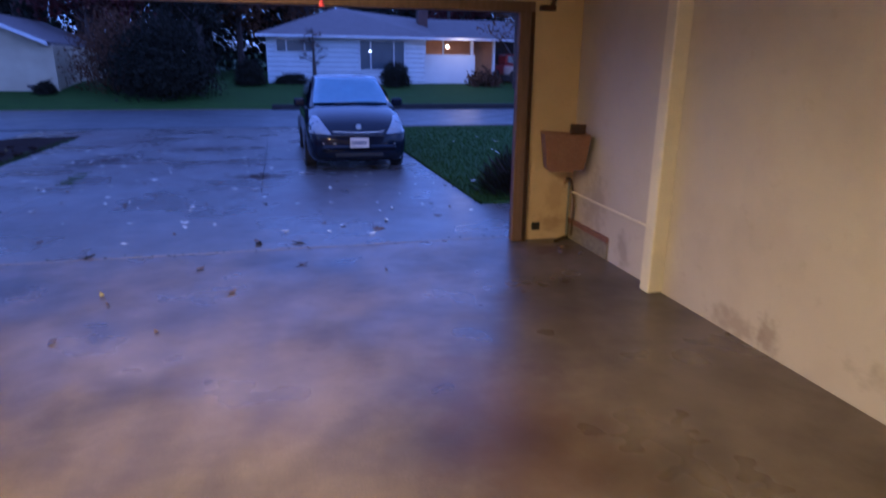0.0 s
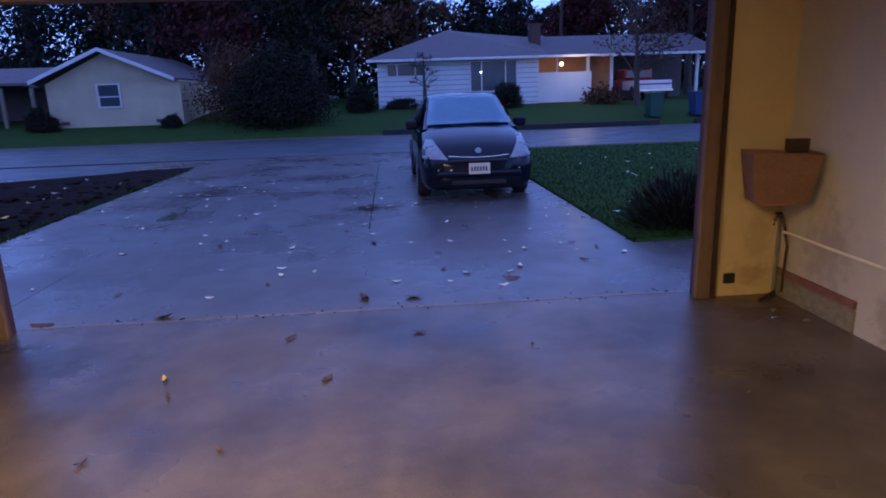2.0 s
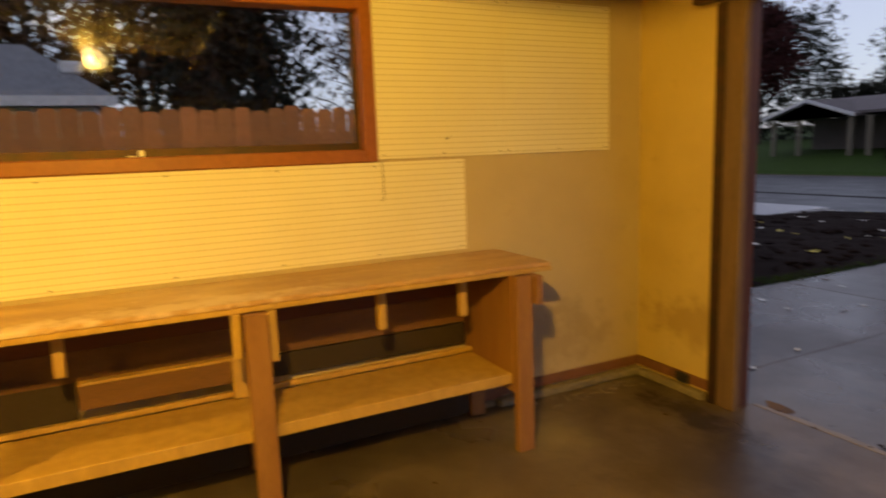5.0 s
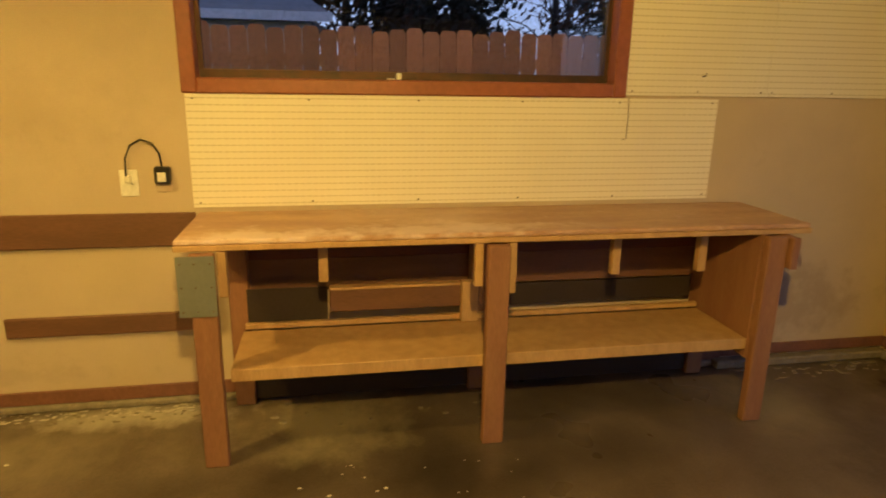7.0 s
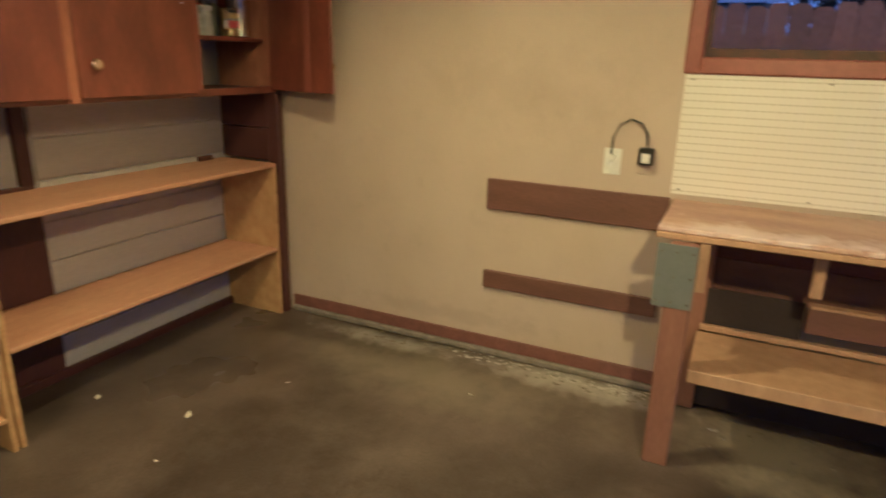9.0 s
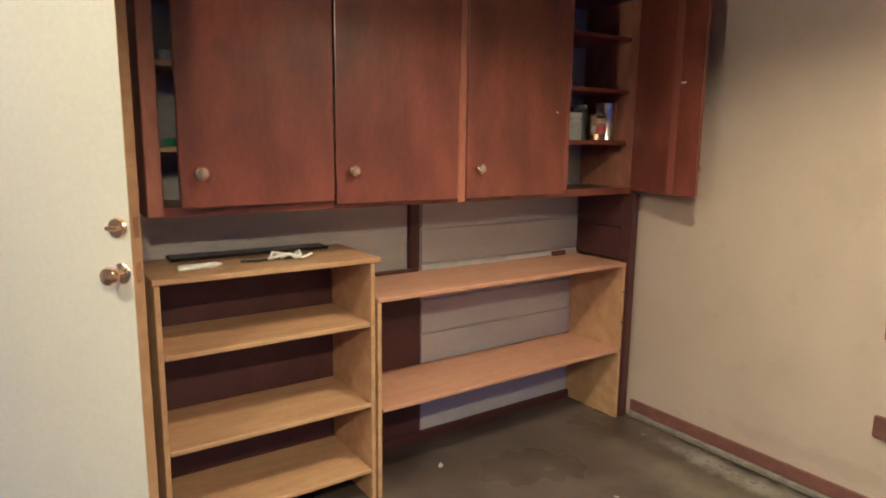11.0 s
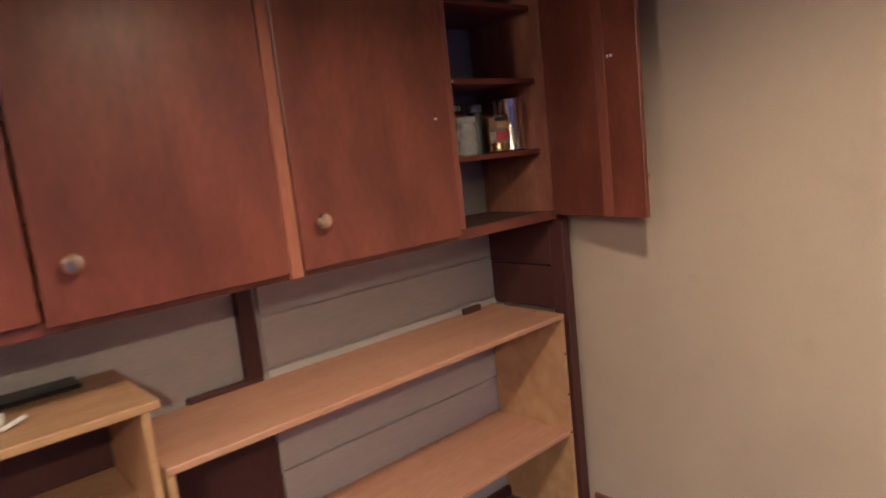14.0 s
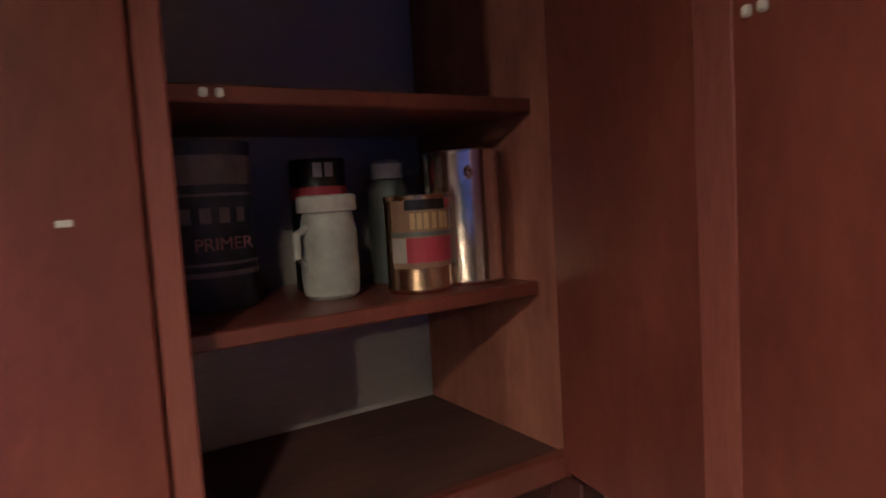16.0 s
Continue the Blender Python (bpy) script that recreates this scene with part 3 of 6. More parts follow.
for nm, z0, z1, lab in (("wall_rail", 0.775, 0.925, "wide dark walnut-brown board fixed to the wall"), ("wall_rail", 0.37, 0.46, "narrow dark walnut-brown board fixed to the wall")):
    single(nm, boxes((0.001, 0.022, 0, 0.84, 0, z1 - z0), bev=0.004), WALLBOARD, lab, "rail", (XL, 2.415, z0))


def outlet():
    o = thing("wall_outlet", (XL, 2.955, 1.0), "white wall outlet plate with a plug", "outlet")
    part("cover_plate", boxes((0.001, 0.007, 0, 0.075, 0, 0.115), bev=0.002), PLASTIC_W, o)
    part("socket", boxes((0.0072, 0.010, 0.02, 0.055, 0.022, 0.05), bev=0.002), PLASTIC_W, o)
    part("plug", boxes((0.0072, 0.03, 0.026, 0.05, 0.062, 0.09), bev=0.003), PLASTIC_W, o)
    o2 = thing("power_adapter", (XL, 3.105, 1.045), "black power adapter with a looped cable on the wall", "adapter")
    part("body", boxes((0.001, 0.045, 0, 0.062, 0.012, 0.085), bev=0.006), PLASTIC_B, o2)
    part("label", boxes((0.0455, 0.0465, 0.014, 0.048, 0.022, 0.062)), PLASTIC_W, o2, "pale printed label")
    part("back_plate", boxes((0.001, 0.006, -0.004, 0.066, -0.03, 0.09), bev=0.002), TAN, o2)
    pts = [(0.02, -0.118, 0.045), (0.02, -0.115, 0.12), (0.022, -0.09, 0.175), (0.024, -0.045, 0.2), (0.024, 0.0, 0.185), (0.024, 0.026, 0.14), (0.024, 0.031, 0.085)]
    part("cable", tube(pts, 0.0045), PLASTIC_B, o2)


outlet()


# ---- rear wall: boards, shelf units and cabinet ----
for i in range(7):
    z0 = 0.02 + i * 0.181
    ob = part("siding_board", boxes((-2.60, -1.49, YB, YB + 0.012, z0, z0 + 0.172), bev=0.003), SIDING_IN, bpy.data.objects["wall_south"])
structure("wall_board", boxes((-1.48, -1.02, YB, YB + 0.02, 0.0, 0.865), bev=0.003), DARKBOARD, "dark red-brown board behind the shelf unit", "board")
structure("wall_stud", boxes((-1.465, -1.41, YB + 0.001, YB + 0.035, 0.91, 1.27), (-1.465, -1.22, YB + 0.001, YB + 0.03, 0.892, 0.909), bev=0.003), DARKBOARD, "dark stud between the shelf and the cabinet", "stud")
# added dark piece that draws the shaded, dirty line along the wall foot
structure("floor_strip", boxes((-2.56, -1.03, YB + 0.022, YB + 0.045, 0.0, 0.045), bev=0.004), DARKBOARD, "dark strip standing for shade and dirt at the rear wall foot", "trim")
structure("shelf_trim", boxes((-2.622, -2.575, 1.13, 1.20, 0.0, 1.265), bev=0.004), DARKBOARD, "dark red-brown upright trim at the wall corner", "trim")
structure("end_board", boxes((-2.60, -2.58, YB + 0.013, 1.128, 0.90, 1.075), (-2.60, -2.578, YB + 0.013, 1.128, 1.08, 1.265), bev=0.003), DARKBOARD, "dark red-brown boards at the end of the shelf", "board")


def bookcase():
    b = thing("bookcase", (-0.60, 0.99, 0), "yellow pine open bookcase with bare shelves beside the door", "bookcase")
    hw = 0.395
    part("side", boxes((-hw - 0.02, -hw, -0.19, 0.20, 0, 1.04), bev=0.003), YPINE, b)
    part("side", boxes((hw - 0.0, hw + 0.02, -0.19, 0.20, 0, 1.04), bev=0.003), YPINE, b)
    part("top", boxes((-hw - 0.045, hw + 0.025, -0.195, 0.205, 1.042, 1.064), bev=0.003), YPINE, b)
    for z in (0.775, 0.425, 0.13):
        part("shelf", boxes((-hw + 0.001, hw - 0.001, -0.18, 0.198, z, z + 0.02), bev=0.003), YPINE, b)
    part("back", boxes((-hw, hw, -0.192, -0.182, 0.02, 1.03)), DARKBOARD, b, "dark brown back panel")


bookcase()


def shelf_unit():
    b = thing("shelf_unit", (-1.79, 0.99, 0), "low pinkish pine shelf unit with two long boards", "shelf")
    part("top", boxes((-0.765, 0.765, -0.19, 0.205, 0.872, 0.893), bev=0.003), PINE, b)
    part("shelf", boxes((-0.745, 0.742, -0.19, 0.20, 0.388, 0.408), bev=0.003), PINE, b)
    part("side", boxes((-0.768, -0.747, -0.19, 0.20, 0, 0.870), bev=0.003), YPINE, b)
    part("side", boxes((0.744, 0.764, -0.10, 0.198, 0, 0.870), bev=0.003), YPINE, b)
    for x, z in ((-0.757, 0.73), (-0.757, 0.56), (-0.755, 0.40)):
        part("nail_hole", lathe([(0.006, 0), (0.005, 0.002)], 8, None, pose(x, 0.2, z, -90, 0, 0)), DARKMETAL, b)


shelf_unit()
single("wood_offcut", boxes((-0.05, 0.05, -0.01, 0.01, 0, 0.025), bev=0.003), DARKBOARD, "dark wood offcut on the pine shelf", "offcut", (-2.40, 0.83, 0.894))
single("caulk_tube", lathe([(0.004, 0), (0.012, 0.03), (0.012, 0.15), (0.008, 0.16)], 14, None, pose(0, 0, 0, 0, 90, 8)), PLASTIC_W, "white tube lying on the bookcase", "tube", (-0.44, 1.08, 1.077), smooth=True)
single("cable_coil", tube([(0.09 * math.cos(a * 0.7) * (0.3 + a * 0.06), 0.035 * math.sin(a * 0.7), 0.008 + 0.01 * (a % 3)) for a in range(14)], 0.006), PLASTIC_W, "white cable bundle on the bookcase", "cable", (-0.70, 1.06, 1.066), smooth=True)
single("dark_cable", tube([(0, 0, 0.006), (-0.06, 0.02, 0.006), (-0.14, -0.01, 0.006), (-0.2, 0.01, 0.006)], 0.005), PLASTIC_B, "dark cable end on the bookcase", "cable", (-0.52, 1.04, 1.065))
single("black_mat", boxes((-0.32, 0.32, -0.05, 0.05, 0, 0.012), bev=0.003), PLASTIC_B, "black strip at the back of the bookcase top", "strip", (-0.62, 0.85, 1.065))


def knob(parent, x, y, z, r=0.023, m=None):
    k = part("knob", lathe([(r * 0.5, 0), (r * 0.42, 0.012), (r * 0.9, 0.018), (r, 0.026), (r * 0.8, 0.032), (r * 0.3, 0.034)], 16, None, pose(x, y, z, -90, 0, 0)), m or BRASS, parent, "round brass knob", True)
    return k


def wall_cabinet():
    cz0, cz1 = 1.268, 2.29
    yb, yf = YB + 0.014, 1.175
    c = thing("wall_cabinet", (-1.40, 1.0, cz0), "red-brown stained plywood wall cabinet with one door open", "cabinet")
    X = lambda x: x + 1.40
    Y = lambda y: y - 1.0
    Z = lambda z: z - cz0
    H = cz1 - cz0
    part("bottom", boxes((X(-2.60), X(-0.205), Y(yb), Y(yf - 0.02), 0.004, 0.024)), REDWOOD, c)
    # thin added sheet that makes the open compartment's bottom darker and duller
    part("bottom_liner", boxes((X(-2.584), X(-2.083), Y(yb), Y(yf - 0.021), 0.0242, 0.028)), DULLPLY, c, "dull dark plywood liner")
    part("top", boxes((X(-2.60), X(-0.205), Y(yb), Y(yf - 0.02), H - 0.02, H)), REDWOOD, c)
    part("side", boxes((X(-2.603), X(-2.585), Y(yb), Y(yf), 0, H)), INNERPLY, c, "bare brown plywood end")
    part("side", boxes((X(-0.205), X(-0.185), Y(yb), Y(yf), 0, H)), REDWOOD, c)
    part("divider", boxes((X(-1.45), X(-1.43), Y(yb), Y(yf - 0.02), 0.025, H - 0.021)), REDWOOD, c)
    part("divider", boxes((X(-2.080), X(-2.062), Y(yb), Y(yf - 0.02), 0.025, H - 0.021)), REDWOOD, c)
    for z in (1.545, 1.812, 2.08):
        part("shelf", boxes((X(-2.584), X(-2.081), Y(yb), Y(1.12), Z(z) - 0.02, Z(z)), bev=0.002), REDWOOD, c)
    for z in (1.50, 1.78, 2.04):
        part("shelf", boxes((X(-1.429), X(-0.206), Y(yb), Y(1.13), Z(z) - 0.018, Z(z)), bev=0.002), YPINE, c)
    # face frame
    f0, f1 = Y(yf - 0.019), Y(yf + 0.002)
    part("face_rail", boxes((X(-2.584), X(-0.206), f0, f1, 0, 0.035), bev=0.002), REDWOOD, c)
    part("stile", boxes((X(-0.235), X(-0.185), f0 + 0.0192, f1 + 0.004, 0, H), bev=0.003), REDEDGE, c)
    part("stile", boxes((X(-1.46), X(-1.42), f0, f1 + 0.014, 0, H), bev=0.003), REDEDGE, c, "orange-brown stile")
    part("stile", boxes((X(-2.083), X(-2.055), f0, f1 + 0.012, 0.036, H), bev=0.003), REDBAND, c)
    part("stile", boxes((X(-2.605), X(-2.57), f0 + 0.0192, f1 + 0.004, 0, H), bev=0.003), REDWOOD, c)
    # closed doors, and the first one ajar
    y0, y1 = Y(yf + 0.003), Y(yf + 0.021)
    for x0, x1, z0, ajar in ((-0.84, -0.275, 1.30, True), (-1.418, -0.85, 1.285, False), (-2.052, -1.462, 1.285, False)):
        d = part("door", boxes((0, x1 - x0, 0, 0.018, 0, cz1 - z0 - 0.01), bev=0.003), REDWOOD, c)
        d.location = (X(x0), y0, Z(z0))
        d.rotation_euler = (0, 0, radians(4.5 if ajar else 0))
        knob(d, x1 - x0 - 0.065, 0.018, 1.415 - z0)
    part("paint_fleck", boxes((X(-1.995), X(-1.982), y1 + 0.0002, y1 + 0.001, Z(1.67), Z(1.676))), PLASTIC_W, c, "white paint fleck")
    # the open door
    d = part("door", boxes((0, 0.450, -0.018, 0, 0, cz1 - 1.285 - 0.01), bev=0.003), REDWOOD, c)
    d.location = (X(-2.575), Y(yf + 0.012), Z(1.285))
    d.rotation_euler = (0, 0, radians(80))
    for cx in (0.322, 0.338):
        part("catch", boxes((cx, cx + 0.008, -0.026, -0.0182, 0.53, 0.54), bev=0.002), PLASTIC_W, d, "small bright catch")
    part("batten", boxes((0.262, 0.308, -0.0195, -0.0182, 0.0, cz1 - 1.285 - 0.012), bev=0.001), REDBAND, d, "lighter strip on the inner face")
    knob(d, 0.41, 0.0, 0.13)
    for cx in (-2.150, -2.133):
        part("catch", boxes((X(cx), X(cx + 0.009), Y(1.1205), Y(1.128), Z(1.797), Z(1.807)), bev=0.002), PLASTIC_W, c, "small bright catch")


wall_cabinet()

# ---- what stands in the open cabinet ----
LABEL_RED = material("red_label_paper", (0.55, 0.07, 0.05), 0.5, scale=30, amount=0.3, bump=0)
LABEL_YEL = material("yellow_label_paper", (0.72, 0.50, 0.08), 0.5, scale=30, amount=0.3, bump=0)
LABEL_OCHRE = material("ochre_label_paper", (0.42, 0.27, 0.09), 0.5, second=(0.30, 0.18, 0.05), scale=30, bump=0)
LABEL_LILAC = material("faded_lilac_print", (0.26, 0.22, 0.25), 0.5, second=(0.17, 0.15, 0.19), scale=20, bump=0)
LABEL_PINK = material("faded_pink_print", (0.40, 0.20, 0.20), 0.5, scale=30, amount=0.3, bump=0)
LABEL_NAVY = material("navy_label_paper", (0.035, 0.045, 0.10), 0.45, second=(0.09, 0.10, 0.16), scale=12, bump=0)
LABEL_PALE = material("pale_label_paper", (0.62, 0.55, 0.45), 0.5, scale=30, amount=0.3, bump=0)
FROST = material("milky_plastic", (0.62, 0.62, 0.56), 0.35, second=(0.40, 0.40, 0.37), scale=12, amount=0.8, bump=0)
GOLDTIN = material("gold_lacquered_tin", (0.70, 0.50, 0.16), 0.25, 1.0, scale=20, bump=0)
SHELF_Z = 1.5455


def band(r, a0, a1, z0, z1, n=10):
    bm = bmesh.new()
    lo = [bm.verts.new((r * math.cos(a0 + (a1 - a0) * i / n), r * math.sin(a0 + (a1 - a0) * i / n), z0)) for i in range(n + 1)]
    hi = [bm.verts.new((v.co.x, v.co.y, z1)) for v in lo]
    for i in range(n):
        bm.faces.new((lo[i], lo[i + 1], hi[i + 1], hi[i]))
    geo = bmesh.ops.extrude_face_region(bm, geom=bm.faces[:])["geom"]
    for v in geo:
        if isinstance(v, bmesh.types.BMVert):
            k = (r + 0.0008) / r
            v.co.x, v.co.y = v.co.x * k, v.co.y * k
    return bm


def tin(name, at, r, h, mat, label, rz=0.0):
    t = thing(name, at, label, "can", rz=rz)
    part("body", lathe([(r * 0.96, 0), (r, 0.004), (r, 0.008), (r * 0.975, 0.011), (r * 0.975, h - 0.012), (r, h - 0.008), (r, h - 0.002), (r * 0.94, h - 0.001), (r * 0.92, h - 0.007), (r * 0.3, h - 0.008)], 32), mat, t, "", True)
    return t


big = tin("paint_tin", (-2.521, 1.025, SHELF_Z), 0.059, 0.20, CHROME, "tall bare silver paint tin on the cabinet shelf")
part("ear", lathe([(0.010, 0), (0.010, 0.003), (0.005, 0.004), (0.005, 0.007), (0.002, 0.0075)], 14, None, pose(0.024, 0.051, 0.165, -90, 0, 25)), CHROME, big, "", True)
small = tin("varnish_can", (-2.425, 1.045, SHELF_Z), 0.047, 0.138, GOLDTIN, "small gold can with a yellow and red label", rz=0)
for a0, a1, z0, z1, m in ((0.2, 2.6, 0.036, 0.13, LABEL_OCHRE), (0.7, 2.6, 0.044, 0.078, LABEL_RED), (0.2, 2.6, 0.080, 0.086, GALV), (0.2, 0.7, 0.044, 0.078, LABEL_PALE), (0.7, 2.0, 0.116, 0.130, PLASTIC_B), (2.0, 2.6, 0.118, 0.130, LABEL_RED), (2.6, 3.2, 0.036, 0.13, LABEL_PALE)):
    part("label", band(0.0461 + (0.0009 if m is not LABEL_OCHRE else 0), a0, a1, z0, z1), m, small)
for a in (0.85, 1.05, 1.25, 1.5, 1.75, 1.95):
    part("label_bar", band(0.0478, a, a + 0.14, 0.090, 0.112, 2), LABEL_YEL, small)


def jar():
    j = thing("plastic_jar", (-2.312, 0.99, SHELF_Z), "milky plastic jar with a white screw lid", "jar")
    part("body", lathe([(0.033, 0), (0.039, 0.006), (0.041, 0.03), (0.040, 0.095), (0.036, 0.115), (0.034, 0.12)], 28), FROST, j, "", True)
    part("lid", lathe([(0.041, 0.121), (0.042, 0.123), (0.042, 0.141), (0.038, 0.144), (0.01, 0.144)], 28), PLASTIC_W, j, "white ribbed lid", True)
    part("handle", tube([(0.035, 0.01, 0.10), (0.052, 0.015, 0.092), (0.053, 0.015, 0.06), (0.037, 0.01, 0.045)], 0.006), FROST, j, "", True)


jar()


def primer():
    p = thing("primer_can", (-2.158, 0.915, SHELF_Z), "dark blue primer paint can with a printed label", "can")
    part("body", lathe([(0.068, 0), (0.07, 0.004), (0.07, 0.205), (0.072, 0.210), (0.072, 0.222), (0.066, 0.223), (0.064, 0.215)], 32), LABEL_NAVY, p, "", True)
    part("lid_band", band(0.0705, 0.3, 3.4, 0.165, 0.203), LABEL_LILAC, p)
    for z0, z1 in ((0.045, 0.052), (0.06, 0.064), (0.15, 0.154)):
        part("label_bar", band(0.0705, 0.6, 2.9, z0, z1), LABEL_LILAC, p)
    for a in (1.0, 1.35, 1.7, 2.05):
        part("label_bar", band(0.0705, a, a + 0.2, 0.115, 0.135, 3), LABEL_LILAC, p)
    cu = bpy.data.curves.new("lettering", "FONT")
    cu.body, cu.size, cu.extrude, cu.align_x = "PRIMER", 0.024, 0.0006, "CENTER"
    t = new("lettering", cu)
    t.data.materials.append(LABEL_PINK)
    t.parent = p
    t.matrix_local = pose(-0.012, 0.0708, 0.08, 90, 0, 188)


primer()
cup = thing("dark_bottle", (-2.338, 0.90, SHELF_Z), "dark wide bottle with a red band behind the jar", "bottle")
part("body", lathe([(0.040, 0), (0.043, 0.004), (0.043, 0.195), (0.041, 0.200), (0.038, 0.197), (0.01, 0.196)], 24), PLASTIC_B, cup, "", True)
part("band", band(0.0432, 0, 6.28, 0.140, 0.158, 24), LABEL_RED, cup, "red band")
for a in (1.05, 1.45):
    part("label_bar", band(0.0432, a, a + 0.3, 0.172, 0.193, 4), LABEL_PALE, cup, "pale torn label")
cap = thing("spray_can", (-2.45, 0.915, SHELF_Z), "grey spray can behind the small tin", "can")
part("body", lathe([(0.032, 0), (0.033, 0.004), (0.033, 0.15), (0.024, 0.165)], 20), GALV, cap, "", True)
part("cap", lathe([(0.026, 0.166), (0.027, 0.168), (0.027, 0.19), (0.018, 0.196)], 18), FROST, cap, "clear cap", True)
for x, y, mm, h, lab in ((-0.30, 0.93, FROST, 0.05, "small white pot on the cabinet shelf"), (-0.29, 0.98, material("green_plastic", (0.05, 0.22, 0.07), 0.4), 0.03, "small green box on the cabinet shelf")):
    z = 1.7805 if mm is FROST else 1.5005
    single("small_pot", lathe([(0.022, 0), (0.024, h * 0.2), (0.022, h * 0.9), (0.012, h)], 16), mm, lab, "pot", (x, y + 0.08, z), smooth=True)


# ---- doorway to the house ----
def house_door():
    d = thing("door_1", (HX0 + 0.01, YB + 0.03, HZ0 + 0.01), "cream-white painted house door standing open", "door")
    d["kind"] = "structure"
    leaf = part("leaf", boxes((0, 0.80, -0.02, 0.02, 0, 2.02), bev=0.002), DOORWHITE, d)
    part("edge_strip", boxes((0.8002, 0.803, -0.021, 0.021, 0, 2.02)), YPINE, d, "bare wood edge of the door")
    for z, big_ in ((0.985, True), (1.12, False)):
        h = part("door_knob" if big_ else "deadbolt", lathe([(0.030, 0), (0.032, 0.003), (0.026, 0.008), (0.011, 0.012), (0.011, 0.03), (0.024, 0.036), (0.028, 0.05), (0.024, 0.062), (0.008, 0.066)] if big_ else [(0.028, 0), (0.03, 0.003), (0.027, 0.012), (0.012, 0.014)], 22, None, pose(0.762, -0.0202, z, 90, 0, 0)), BRASS, d, "polished brass", True)
        if not big_:
            part("thumb_turn", boxes((0.742, 0.782, -0.056, -0.0345, z - 0.006, z + 0.006), bev=0.003), BRASS, d, "brass thumb turn")
        part("latch_plate", boxes((0.8032, 0.8045, -0.012, 0.012, z - 0.03, z + 0.03)), BRASS, d, "brass latch plate")
    for z in (0.2, 1.0, 1.8):
        part("hinge", tube([(-0.004, 0.024, z - 0.045), (-0.004, 0.024, z + 0.045)], 0.006), BRASS, d)
    d.matrix_world = pose(HX0 + 0.012, YB + 0.035, HZ0 + 0.01, 0, 0, 133)


house_door()
structure("door_casing", boxes((HX0 - 0.07, HX0, YB, YB + 0.016, 0, HZ1 + 0.07), (HX1, HX1 + 0.07, YB, YB + 0.016, 0, HZ1 + 0.07), (HX0, HX1, YB, YB + 0.016, HZ1, HZ1 + 0.07), bev=0.003), TRIMWHITE, "cream door casing", "casing")
structure("door_step", boxes((HX0 - 0.1, HX1 + 0.1, YB + 0.001, YB + 0.28, 0, HZ0 - 0.02), bev=0.006), CONCRETE_IN, "low concrete step below the house door", "step")
HFLOOR = material("pale_oak_laminate", (0.70, 0.62, 0.48), 0.35, second=(0.60, 0.51, 0.38), scale=4, stretch=(4, 0.5, 1))
HWALL = material("white_room_paint", (0.80, 0.79, 0.76), 0.6, scale=3, amount=0.2)
HDARK = material("dark_green_grey_panel", (0.07, 0.085, 0.08), 0.4, scale=4)
HY = YB - 3.6
structure("house_floor", boxes((-1.2, 3.4, HY, YB - 0.12, HZ0 - 0.1, HZ0)), HFLOOR, "pale laminate floor of the house room", "floor")
structure("house_walls", boxes((-1.3, 3.5, HY - 0.1, HY, HZ0 - 0.1, 2.65), (-1.3, -1.2, HY, YB - 0.12, HZ0 - 0.1, 2.65), (3.4, 3.5, HY, YB - 0.12, HZ0 - 0.1, 2.65)), HWALL, "white walls of the house room", "wall")
structure("house_ceiling", boxes((-1.3, 3.5, HY - 0.1, YB - 0.12, 2.65, 2.75)), HWALL, "white ceiling of the house room", "ceiling")
kit = thing("kitchen_unit", (1.0, HY + 0.31, HZ0), "white kitchen unit seen through the open door", "cabinet")
part("body", boxes((-1.2, 1.6, -0.3, 0.28, 0.08, 0.88), bev=0.004), HWALL, kit)
part("worktop", boxes((-1.22, 1.62, -0.305, 0.31, 0.882, 0.92), bev=0.006), PLASTIC_W, kit)
part("plinth", boxes((-1.2, 1.6, -0.3, 0.22, 0, 0.079)), GALV, kit)
for i in range(5):
    part("front", boxes((-1.19 + i * 0.56, -0.65 + i * 0.56, 0.281, 0.299, 0.10, 0.86), bev=0.004), PLASTIC_W, kit)
structure("window_2", boxes((0.0, 2.3, HY, HY + 0.02, 1.18, 1.66), (0.0, 2.3, HY, HY + 0.02, 1.72, 2.3)), HDARK, "dark evening window of the house room", "window")
structure("window_bar", boxes((-0.06, 2.36, HY + 0.001, HY + 0.05, 1.665, 1.715), (-0.06, 2.36, HY + 0.001, HY + 0.06, 1.12, 1.175), bev=0.004), PLASTIC_W, "white window bars", "frame")


# ---- bulbs ----
GLOW = material("lit_bulb_glass", (1.0, 0.72, 0.40), 0.4, glow=12, bump=0, amount=0)
